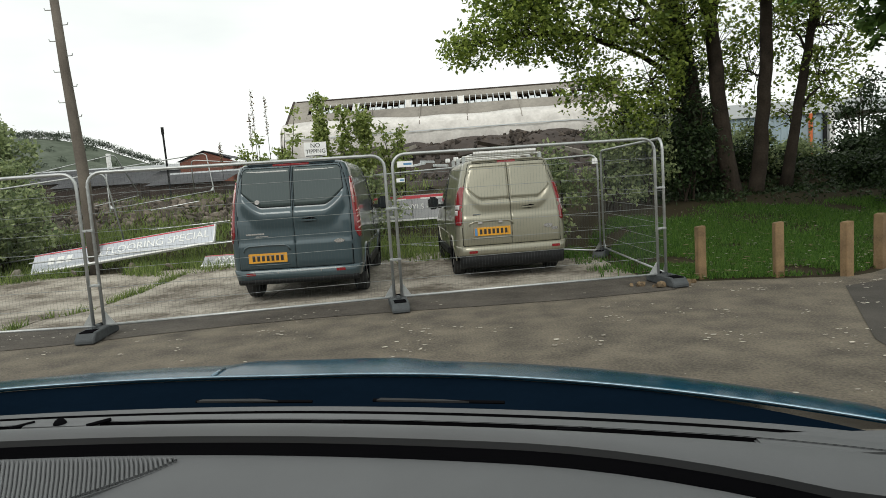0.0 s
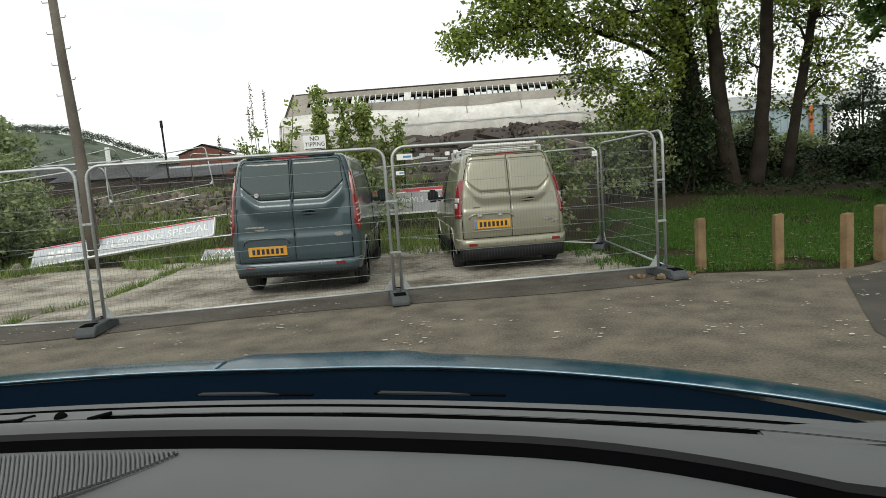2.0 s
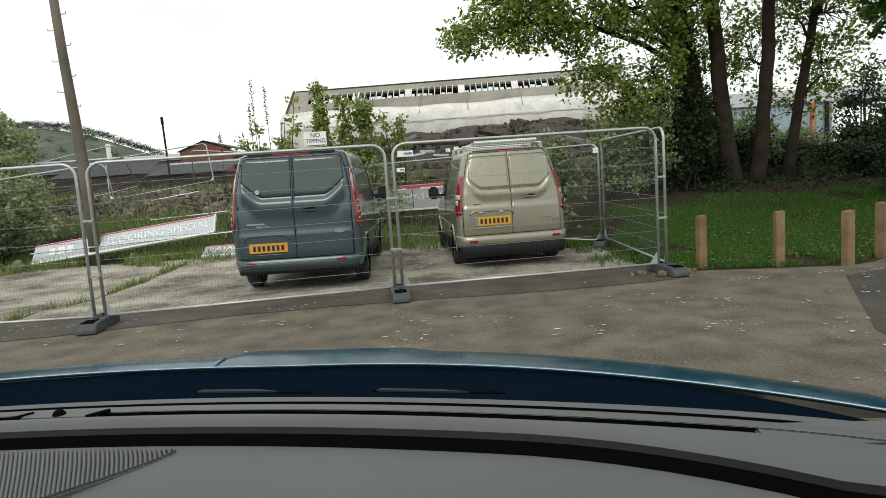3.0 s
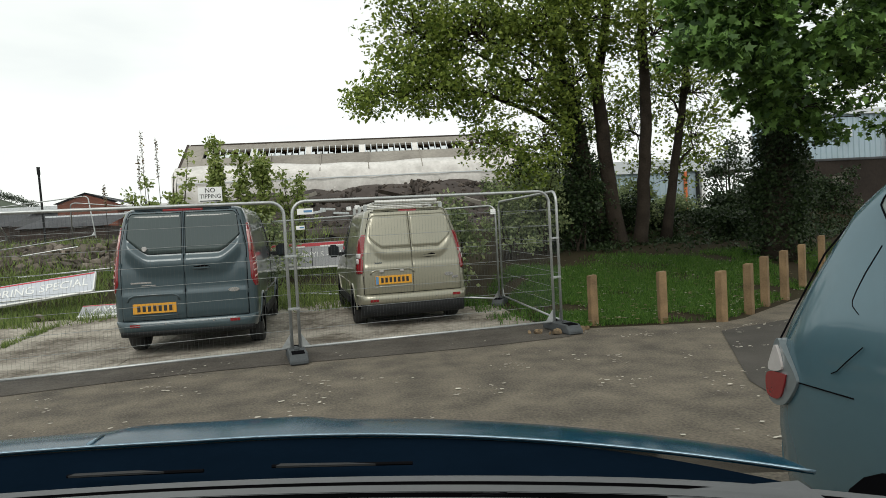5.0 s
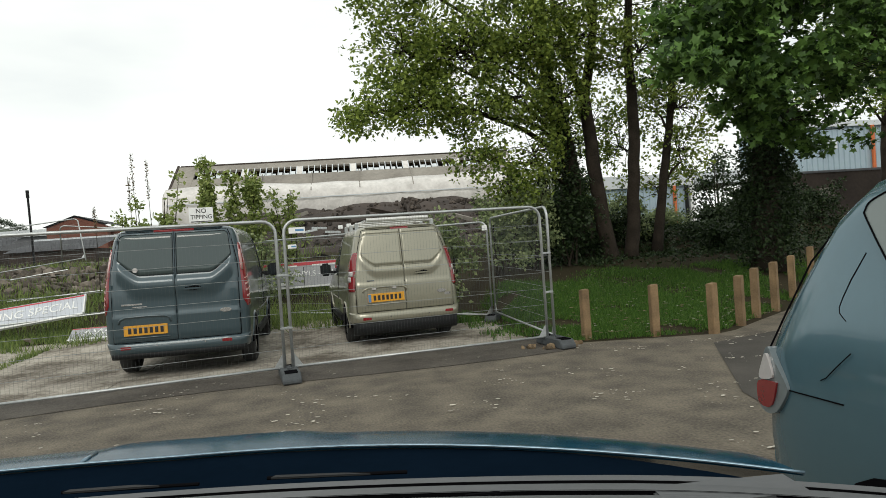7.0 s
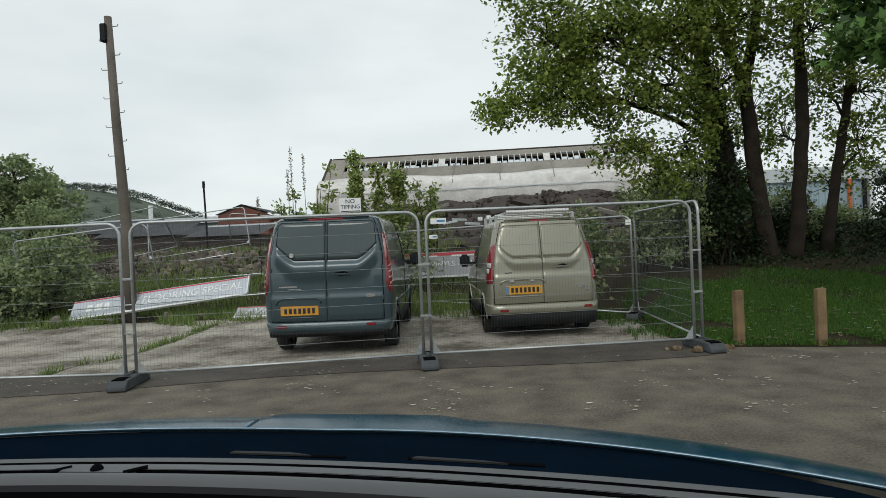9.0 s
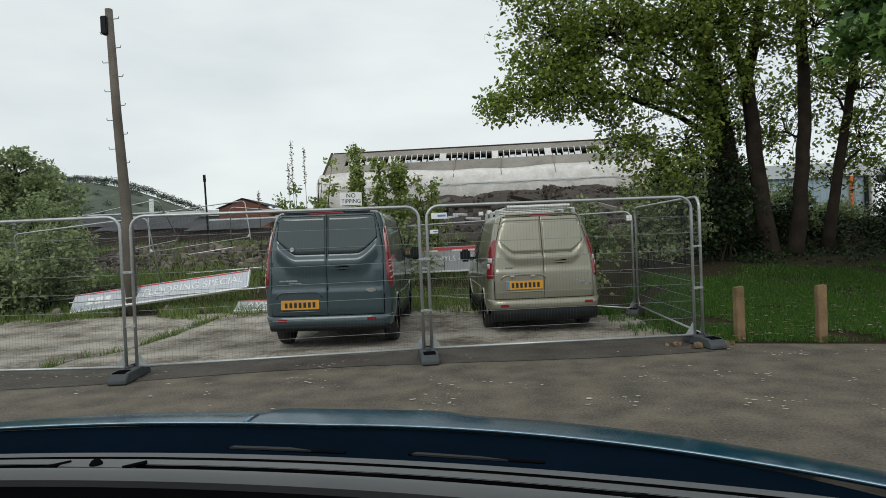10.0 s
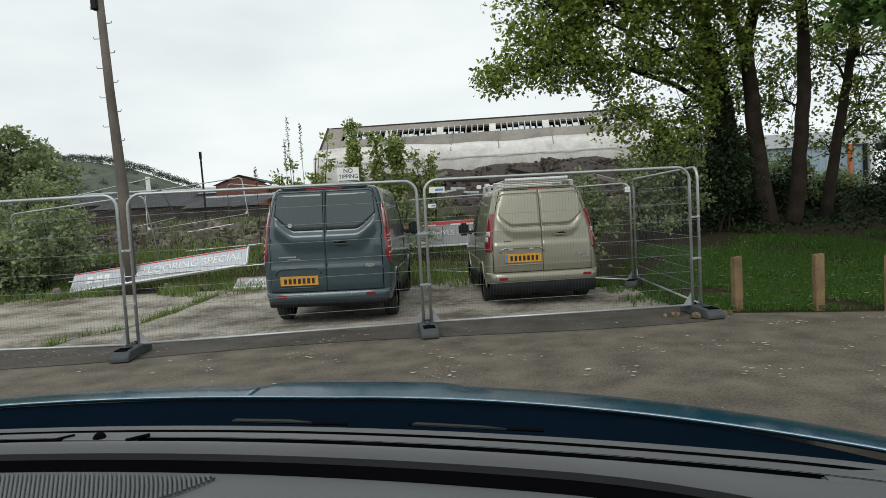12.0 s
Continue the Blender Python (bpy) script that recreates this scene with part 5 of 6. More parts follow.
# ---------------- trees ----------------
def tree(name, label, trunks, blobs, clumps, count, size, spread, leaf, lobed=False, seed=1, ivy=None):
    """trunks: lists of (x, y, z, radius). blobs: (centre, radii, share, trunk, height on it). Leaves hang in clumps on twigs."""
    r = random.Random(seed)
    base = trunks[0][0]
    t = thing(name, Matrix(), label, "tree", "trees")
    for tr in trunks:
        pts, rad = [], []
        for (a, b) in zip(tr, tr[1:]):
            for i in range(4):
                f = i / 4
                p = Vector(a[:3]).lerp(Vector(b[:3]), f)
                pts.append(p + Vector((r.uniform(-1, 1), r.uniform(-1, 1), 0)) * a[3] * 0.12)
                rad.append(a[3] + (b[3] - a[3]) * f)
        pts.append(Vector(tr[-1][:3]))
        rad.append(tr[-1][3])
        rad[0] *= 1.25
        part("trunk", tube([pts], rad, 10), BARK, t, smooth=True)
    twig_bm = bmesh.new()
    centres = []
    total = sum(b[2] for b in blobs)
    for c, rd, share, ti, hz in blobs:
        tr = trunks[ti]
        zs = [q[2] for q in tr]
        root = Vector([float(np.interp(hz, zs, [q[k] for q in tr])) for k in range(3)])
        c = Vector(c)
        mid = root.lerp(c, 0.5) + Vector((r.uniform(-0.3, 0.3), r.uniform(-0.3, 0.3), 0.12 * (c - root).length))
        limb = [root, root.lerp(mid, 0.5) + Vector((r.uniform(-0.1, 0.1), 0, 0.15)), mid, mid.lerp(c, 0.55) + Vector((r.uniform(-0.15, 0.15), 0, r.uniform(-0.1, 0.15))), c]
        thick = 0.35 + 0.12 * (c - root).length
        part("limb", tube([limb], [0.075 * thick, 0.06 * thick, 0.045 * thick, 0.03 * thick, 0.014], 6), BARK, t, smooth=True)
        along = [limb[i].lerp(limb[i + 1], f) for i in (1, 2, 3) for f in (0.0, 0.33, 0.67)] + [c]
        for _ in range(max(1, round(clumps * share / total))):
            while True:
                d = Vector((r.uniform(-1, 1), r.uniform(-1, 1), r.uniform(-1, 1)))
                if 0.15 < d.length < 1 and r.random() < 0.25 + 0.75 * d.length:
                    break
            p = c + Vector((d.x * rd[0], d.y * rd[1], d.z * rd[2]))
            centres.append(tuple(p))
            s = min(r.sample(along, 5), key=lambda v: (v - p).length)
            q = s.lerp(p, 0.5) + Vector((r.uniform(-0.12, 0.12), r.uniform(-0.12, 0.12), 0.10))
            tube([[s, q, p]], [0.012, 0.009, 0.004], 4, twig_bm)
    part("twig_growth", twig_bm, BARK, t)["kind"] = "stuff"
    crown = leaves("crown", centres, spread, count, size, leaf, t, 0.7, lobed, seed)
    crown["kind"] = "stuff"
    if ivy:
        cs = []
        for x, y, z0, z1, rr, n in ivy:
            for _ in range(n):
                a = r.uniform(0, 6.283)
                f = r.random()
                w = rr * (1 - 0.35 * f) * r.uniform(0.8, 1.25)
                cs.append((x[0] + (x[1] - x[0]) * f + w * math.cos(a), y + w * math.sin(a), z0 + (z1 - z0) * f))
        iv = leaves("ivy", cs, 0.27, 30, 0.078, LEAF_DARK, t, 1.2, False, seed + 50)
        iv["kind"] = "stuff"
    return t


tree("sycamore", "multi-stemmed sycamore with ivy-clad stem and spreading crown",
     [[(7.28, 16, 0.5, 0.25), (7.06, 16, 2.5, 0.19), (6.89, 16, 4.32, 0.17), (6.83, 16, 5.15, 0.15), (7.09, 16, 6.24, 0.12), (7.22, 15.9, 7.5, 0.09), (7.3, 15.8, 10.0, 0.04)],
      [(7.91, 16.1, 0.5, 0.20), (8.10, 16.1, 2.46, 0.165), (8.25, 16.1, 4.27, 0.15), (8.22, 16.1, 6.2, 0.13), (8.32, 16.1, 7.7, 0.10), (8.4, 16.2, 10.5, 0.04)],
      [(6.84, 16.4, 0.5, 0.33), (6.61, 16.4, 2.55, 0.25), (6.28, 16.4, 4.42, 0.21), (6.01, 16.4, 5.58, 0.18), (5.85, 16.4, 7.3, 0.12), (5.6, 16.2, 9.5, 0.05)],
      [(8.94, 16.6, 0.7, 0.16), (9.23, 16.6, 2.6, 0.12), (9.56, 16.6, 4.3, 0.105), (9.76, 16.6, 5.6, 0.09), (9.9, 16.7, 8.0, 0.05)],
      [(6.83, 16, 5.1, 0.11), (6.49, 16, 6.0, 0.10), (6.16, 15.9, 7.1, 0.085), (5.9, 15.8, 8.5, 0.04)]],
     [((1.95, 15.0, 6.15), (1.25, 1.3, 1.0), 1.9, 2, 4.0), ((1.0, 14.7, 4.65), (0.75, 0.9, 0.50), 0.6, 2, 3.6), ((2.1, 14.8, 4.75), (1.0, 1.1, 0.66), 1.1, 2, 3.6), ((3.35, 15.0, 6.15), (1.35, 1.4, 1.05), 1.8, 2, 4.6),
      ((3.45, 15.0, 4.65), (0.95, 1.1, 0.65), 0.8, 2, 3.8), ((4.9, 15.0, 6.3), (1.3, 1.3, 1.0), 2.0, 2, 5.0), ((4.75, 15.2, 5.05), (0.9, 1.0, 0.85), 0.8, 2, 4.0), ((3.75, 15.0, 3.45), (0.85, 0.8, 0.48), 0.45, 2, 2.6),
      ((4.4, 15.4, 2.6), (0.8, 0.8, 0.75), 0.6, 2, 2.0), ((5.1, 15.4, 3.7), (0.7, 0.8, 0.85), 0.55, 2, 2.8), ((6.4, 15.2, 6.5), (1.4, 1.2, 0.9), 1.3, 4, 6.0), ((6.0, 15.3, 5.0), (0.8, 0.8, 0.9), 0.6, 2, 4.4), ((8.2, 15.4, 6.2), (1.4, 1.1, 0.9), 1.0, 1, 5.4),
      ((8.4, 17.4, 4.0), (1.0, 0.8, 1.2), 0.5, 1, 3.0), ((7.5, 17.3, 4.6), (0.8, 0.8, 1.2), 0.55, 0, 3.6), ((9.0, 17.5, 5.2), (0.8, 0.8, 0.8), 0.4, 3, 4.2), ((9.9, 16.5, 4.9), (1.1, 0.9, 1.1), 0.85, 3, 3.8), ((9.3, 17.0, 2.7), (0.7, 0.8, 0.8), 0.18, 3, 1.8), ((10.3, 17.2, 3.8), (0.9, 0.8, 0.9), 0.6, 3, 2.6),
      ((1.7, 15.0, 7.9), (1.1, 1.3, 1.1), 1.6, 2, 5.4), ((3.7, 15.0, 8.1), (1.5, 1.6, 1.2), 1.4, 2, 6.0), ((5.8, 15.0, 8.0), (1.6, 1.6, 1.2), 1.4, 4, 7.0), ((8.0, 15.3, 8.0), (1.7, 1.6, 1.3), 1.4, 1, 6.4), ((9.9, 15.8, 7.4), (1.5, 1.5, 1.4), 1.0, 3, 5.4),
      # The wide blob at height 11 is unseen crown, added to shade the bank.
      ((8.5, 18.5, 11.0), (4.0, 3.0, 0.9), 1.4, 1, 8.0), ((4.7, 14.8, 10.2), (3.0, 2.4, 1.3), 1.4, 0, 7.0), ((8.8, 15.4, 10.4), (3.0, 2.4, 1.3), 1.2, 1, 8.0)],
     1400, 44, 0.104, 0.40, LEAF, False, 11, [((6.75, 5.95), 16.35, 0.6, 5.8, 0.36, 330), ((7.2, 6.9), 16.1, 0.6, 1.4, 0.24, 25)])
tree("ivy_maple", "maple with ivy-covered trunk and low hanging branches",
     [[(9.75, 13.0, 0.4, 0.34), (9.80, 13.0, 2.5, 0.30), (9.85, 12.9, 4.6, 0.24), (10.0, 12.6, 7.5, 0.10)]],
     [((5.55, 9.0, 4.05), (0.6, 0.7, 0.28), 0.55, 0, 4.4), ((6.1, 9.2, 4.95), (0.9, 0.9, 0.42), 1.1, 0, 4.8), ((6.5, 9.4, 4.45), (0.8, 0.8, 0.32), 0.9, 0, 4.4), ((7.0, 9.5, 3.95), (0.85, 0.8, 0.32), 0.9, 0, 4.0), ((7.45, 10.0, 3.55), (0.75, 0.8, 0.3), 0.6, 0, 3.6),
      ((8.3, 10.0, 4.35), (1.0, 0.9, 0.4), 1.1, 0, 4.3), ((8.7, 10.0, 5.4), (1.2, 1.0, 0.5), 1.3, 0, 5.0), ((8.8, 11.0, 3.45), (0.8, 0.8, 0.35), 0.6, 0, 3.6), ((7.4, 9.5, 5.6), (1.2, 1.0, 0.5), 1.2, 0, 5.2),
      ((10.8, 11.0, 4.95), (1.3, 1.1, 0.6), 1.4, 0, 4.6), ((11.3, 11.0, 6.0), (1.5, 1.2, 0.6), 1.4, 0, 5.4), ((13.2, 11.5, 5.5), (1.4, 1.2, 0.9), 1.5, 0, 5.0), ((14.6, 12.0, 4.9), (1.2, 1.2, 0.7), 1.0, 0, 4.8), ((9.8, 10.6, 4.3), (1.2, 1.1, 0.5), 1.0, 0, 4.2),
      # Blobs at heights 10 and 9 are unseen crown, added for shade.
      ((9.0, 11.0, 6.6), (2.0, 1.5, 0.8), 1.4, 0, 5.8), ((12.4, 11.4, 7.2), (2.2, 1.8, 1.0), 1.4, 0, 6.2), ((12.5, 16.0, 10.0), (4.0, 3.2, 0.9), 1.6, 0, 7.0), ((9.0, 10.5, 9.0), (3.0, 2.0, 0.8), 1.2, 0, 7.0), ((10.4, 12.0, 3.4), (0.9, 0.9, 0.5), 0.45, 0, 3.4)],
     430, 46, 0.135, 0.38, LEAF_NEAR, True, 12, [((9.75, 9.9), 13.0, 0.5, 5.0, 0.52, 480)])
for i, (x, y, s) in enumerate(((20.0, 20.0, 1.0), (22.5, 20.4, 1.2))):
    tree("far_tree", "dark-stemmed broadleaf tree behind the verge", [[(x, y, 0.8, 0.30 * s), (x + 0.1, y, 3.0, 0.26 * s), (x + 0.3, y, 6.5, 0.18), (x + 0.3, y, 10, 0.06)]],
         [((x - 1.6, y - 0.5, 6.2), (2.0, 1.6, 1.2), 1, 0, 4.5), ((x + 1.6, y - 0.4, 6.6), (2.0, 1.6, 1.2), 1, 0, 5.0), ((x, y, 8.6), (2.8, 2.0, 1.8), 1.6, 0, 6.5)], 110, 50, 0.13, 0.62, LEAF, False, 20 + i)


def shrub(name, label, x, y, height, width, n, count, size, leaf, seed, stems=5, spread=0.28):
    r = random.Random(seed)
    z0 = ground_z(x, y) - 0.03
    t = thing(name, Matrix(), label, "shrub", "shrubs")
    cs = []
    for s in range(stems):
        a = r.uniform(0, 6.283)
        top = Vector((x + math.cos(a) * width * r.uniform(0.1, 0.8), y + math.sin(a) * width * 0.6, z0 + height * r.uniform(0.65, 1.0)))
        root = Vector((x + r.uniform(-0.15, 0.15), y + r.uniform(-0.15, 0.15), z0))
        mid = root.lerp(top, 0.5) + Vector((r.uniform(-0.15, 0.15), 0, 0.1))
        part("stem", tube([[root, mid, top]], [0.03, 0.02, 0.006], 5), BARK, t)
        for _ in range(n // stems):
            f = r.uniform(0.12, 1.0) ** 0.8
            p = root.lerp(mid, f * 2) if f < 0.5 else mid.lerp(top, f * 2 - 1)
            k = width * 0.45 * (1.1 - f)
            cs.append(tuple(p + Vector((r.gauss(0, k), r.gauss(0, k), r.gauss(0, 0.12)))))
    leaves("foliage", cs, spread, count, size, leaf, t, 0.9, False, seed)["kind"] = "stuff"
    return t


SAPLING = "pale green self-sown sapling among weeds"
shrub("sapling", SAPLING, -4.55, 18.5, 3.6, 0.55, 45, 26, 0.12, LEAF_SHRUB, 31, 4, 0.24)
shrub("sapling", SAPLING, -3.45, 18.0, 4.0, 0.45, 90, 30, 0.12, LEAF_SHRUB, 32, 3, 0.23)
shrub("sapling", SAPLING, -2.45, 18.2, 3.6, 0.6, 110, 30, 0.12, LEAF_SHRUB, 33, 4, 0.25)
shrub("sapling", SAPLING, -1.3, 18.6, 2.9, 0.7, 50, 30, 0.11, LEAF_SHRUB, 34, 5, 0.22)
shrub("sapling", SAPLING, -5.4, 19.0, 2.6, 0.8, 40, 26, 0.11, LEAF_SHRUB, 35, 5, 0.22)
shrub("shrub", "leafy green shrub behind the fence", -2.2, 17.2, 1.9, 1.3, 60, 34, 0.10, LEAF_HEDGE, 36)
shrub("shrub", "leafy green shrub behind the fence", 2.5, 14.6, 2.3, 0.9, 60, 34, 0.10, LEAF_HEDGE, 37)
shrub("shrub", "leafy green shrub behind the fence", 3.9, 14.6, 2.0, 0.9, 80, 36, 0.09, LEAF_HEDGE, 38)
shrub("shrub", "leafy green shrub behind the fence", 4.9, 15.2, 2.6, 0.9, 90, 36, 0.09, LEAF_HEDGE, 39)
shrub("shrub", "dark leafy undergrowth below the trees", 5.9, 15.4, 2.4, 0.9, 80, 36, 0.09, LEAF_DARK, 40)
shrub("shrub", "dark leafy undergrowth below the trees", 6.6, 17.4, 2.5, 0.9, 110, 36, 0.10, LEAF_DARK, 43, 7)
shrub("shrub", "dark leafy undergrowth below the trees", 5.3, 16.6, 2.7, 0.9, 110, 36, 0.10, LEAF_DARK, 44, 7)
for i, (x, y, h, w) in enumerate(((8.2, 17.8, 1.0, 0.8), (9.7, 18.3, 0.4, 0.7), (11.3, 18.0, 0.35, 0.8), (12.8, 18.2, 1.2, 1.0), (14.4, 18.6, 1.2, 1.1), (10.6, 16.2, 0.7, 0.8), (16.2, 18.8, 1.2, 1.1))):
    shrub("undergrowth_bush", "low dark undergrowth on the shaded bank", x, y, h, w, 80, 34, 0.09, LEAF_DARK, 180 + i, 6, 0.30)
shrub("shrub", "leafy undergrowth between the stems", 9.0, 18.0, 1.7, 0.6, 50, 34, 0.10, LEAF_HEDGE, 41)
shrub("shrub", "leafy undergrowth between the stems", 7.6, 18.8, 2.2, 0.9, 40, 30, 0.10, LEAF_SHRUB, 42)
for i, (x, y, h, w) in enumerate(((11.2, 20.0, 0.4, 1.0), (13.2, 20.4, 0.5, 0.9), (15.4, 20.6, 1.7, 1.4), (12.2, 22.5, 0.5, 0.9), (14.9, 22.5, 2.8, 1.5), (17.2, 22.6, 2.4, 1.4), (10.0, 22.8, 1.4, 1.2))):
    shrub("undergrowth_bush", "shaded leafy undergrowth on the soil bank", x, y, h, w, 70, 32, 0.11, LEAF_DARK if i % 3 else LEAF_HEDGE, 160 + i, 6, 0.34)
for i, (x, y, h, w) in enumerate(((-13.4, 15.6, 2.4, 1.5), (-11.6, 16.6, 2.3, 1.4), (-15.2, 17.5, 2.7, 1.7), (-13.6, 19.6, 2.9, 1.7), (-17, 16, 2.9, 1.6), (-11.9, 15.3, 1.5, 0.9), (-17.5, 20.5, 3.0, 2))):
    shrub("hedge_bush", "dense dark green hedge bush beyond the fence", x, y, h, w, 130, 34, 0.12, LEAF_HEDGE, 60 + i, 8, 0.34)
tree("left_tree", "round-headed green tree above the hedge", [[(-18.3, 25, 1.2, 0.25), (-18.2, 25, 3.2, 0.16), (-18.1, 25, 4.6, 0.06)]],
     [((-18.4, 24.6, 4.9), (1.6, 1.4, 0.9), 1.4, 0, 3.0), ((-18.6, 24.6, 4.1), (2.0, 1.4, 0.9), 1.2, 0, 3.0), ((-17.2, 24.7, 3.8), (1.5, 1.3, 1.0), 1.0, 0, 2.8), ((-19.8, 24.7, 3.6), (1.4, 1.3, 1.0), 1.0, 0, 2.6)], 150, 60, 0.16, 0.45, LEAF_HEDGE, False, 77)
# Added dark leaf scatter stands in for tree shade the open bank lacks.
cover_spots = scatter(1100, 5.0, 17.0, 14.2, 20.5, lambda x, y, r: r.random() < 0.15 + 0.85 * smooth(14.2, 16.0, y), 27, 0.08)
ob = leaves("ground_ivy", cover_spots, 0.30, 14, 0.085, LEAF_DARK, None, 0.22, False, 28)
tagged(ob, "dark leaf cover added to deepen the bank's shade", "ground cover", kind="stuff")
# tall dry seed stalks
for i, (x, y, h) in enumerate(((-5.35, 18.6, 4.05), (-5.0, 18.7, 3.85), (-5.55, 18.9, 3.4), (-6.6, 19.2, 2.6))):
    z0 = ground_z(x, y)
    t = thing("seed_stalk", Matrix(), "tall thin dry weed stalk with seed head", "weed", "seed stalks")
    part("stem", tube([[(x, y, z0), (x + 0.02, y, z0 + h * 0.5), (x - 0.02, y, z0 + h)]], [0.012, 0.009, 0.004], 5), BARK, t)
    leaves("seed_head", [(x, y, z0 + h * (0.72 + 0.02 * k)) for k in range(14)], 0.05, 9, 0.05, LITTER, t, 1.0, False, 90 + i)["kind"] = "stuff"

# ---------------- telegraph pole ----------------
pole = thing("telegraph_pole", pose(-8.72, 15.5, 0.2), "weathered wooden telegraph pole with step irons", "pole")
part("shaft", tube([[(0.02, 0, -0.3), (0, 0, 2.2), (-0.13, 0, 4.8), (-0.21, 0, 7.40)]], [0.145, 0.132, 0.108, 0.09], 14), POLEWOOD, pole, smooth=True)
part("junction_box", box(-0.36, -0.20, -0.16, 0.02, 6.75, 7.2, 0.02), BLACK, pole, "dark grey box near the pole top")
for i in range(12):
    z = 7.15 - i * 0.36
    s = 1 if i % 2 == 0 else -1
    cx = -0.21 * z / 7.4
    part("step_iron", tube([[(cx, 0, z), (cx + s * 0.24, -0.02, z), (cx + s * 0.255, -0.02, z + 0.05)]], 0.012, 6), GALV, pole)


# ---------------- signs ----------------
sign = thing("warning_sign", pose(-2.83, 14.5, 0.0, 0, 0, 2), "white board on a post reading NO TIPPING", "sign")
part("board", box(-0.25, 0.25, -0.01, 0.01, 2.36, 2.68, 0.004), WHITE, sign)
part("post", tube([[(0.1, 0.03, -0.2), (0.1, 0.03, 2.66)]], 0.025, 8), GALV, sign)
letters("NO", 0.14, 0.002, INK, sign, pose(0.0, -0.013, 2.605))
letters("TIPPING", 0.13, 0.002, INK, sign, pose(0, -0.013, 2.475), squeeze=0.95)
part("small_print", box(-0.22, 0.22, -0.013, -0.0105, 2.37, 2.388), INK, sign)


def shop_sign(name, m, length, height, text, size, label, tx=0.0, bars=(), face=BANNER_GREY):
    t = thing(name, m, label, "sign", "fallen shop signs")
    part("panel", box(0, length, 0, 0.05, 0, height, 0.006), face, t)
    part("red_strip", box(0.01, length - 0.01, -0.005, 0.0, height * (0.84 if height > 0.64 else 0.90), height - 0.02), BANNER_RED, t)
    part("bottom_frame", box(-0.01, length + 0.01, -0.02, 0.055, -0.05, 0.0, 0.006), WHITE, t)
    part("end_frame", box(length, length + 0.03, -0.02, 0.055, 0, height, 0.004), WHITE, t)
    letters(text, size, 0.004, WHITE, t, pose(tx, -0.006, height * 0.48))
    for x0, x1, z0, z1 in bars:
        part("print_bar", box(x0, x1, -0.006, -0.001, z0, z1), WHITE, t)
    return t


shop_sign("shop_sign", pose(-10.24, 15.35, 0.06, -40, -6.0, 0.5), 4.57, 0.53, "& FLOORING SPECIAL", 0.295, "long grey shop sign with red strip lying aslant in weeds", 3.02, ((0.4, 0.55, 0.15, 0.35), (0.62, 0.8, 0.15, 0.35), (0.86, 1.0, 0.15, 0.35)), BANNER_PALE)
shop_sign("shop_sign", pose(-2.35, 17.6, 0.63, -6, -0.4, -1.0), 3.2, 0.66, "KS  VINYLS - RU", 0.215, "grey shop sign with red strip propped on the bank", 1.5, ((0.2, 1.15, 0.05, 0.12), (0.3, 1.3, 0.53, 0.57), (1.7, 2.9, 0.53, 0.57)))
part("joint", box(1.46, 1.475, -0.003, 0.0, 0.0, 0.52), DASH_DARK, bpy.data.objects["shop_sign.001"])
for x in (-2.1, 0.5):
    t = thing("sign_prop", pose(x, 17.75, 0.05), "short timber prop under a fallen sign", "prop", "sign props")
    part("timber", box(-0.04, 0.04, 0.0, 0.08, 0.1, 0.60, 0.004), TIMBER, t)
t = shop_sign("sign_fragment", pose(-5.75, 14.62, 0.03, -62, 0, 3), 1.0, 0.42, "AW", 0.3, "broken grey and white sign piece lying on concrete", 0.5)
t = thing("scaffold_tube", Matrix(), "pale pipe lying under the fallen sign", "pipe")
part("tube", tube([[(-10.2, 15.3, 0.30), (-4.6, 15.4, 0.52)]], 0.019, 8), GALV, t)
for i, (x, y, s) in enumerate(((-10.1, 14.6, 0.16), (-7.4, 14.7, 0.12), (-6.6, 14.8, 0.10), (-8.8, 14.7, 0.07))):
    t = mesh_ob("rubble_lump", stones([(x, y, 0.06 + s * 0.3), (x + s * 0.7, y, 0.05)], [s, s * 0.7], seed=40 + i), CONCRETE if i == 0 else RUBBLE)
    tagged(t, "lump of broken masonry at the yard's edge", "rubble", "rubble lumps")

# ---------------- derelict works behind ----------------
works = thing("derelict_works", pose(-7.8, 36.2, 0, 0, 0, -2.5), "derelict factory with broken roof glazing and torn white sheeting", "building")
LEN = 18.0
sl = 0.72


def roof_z(d):
    return 6.62 - sl * d


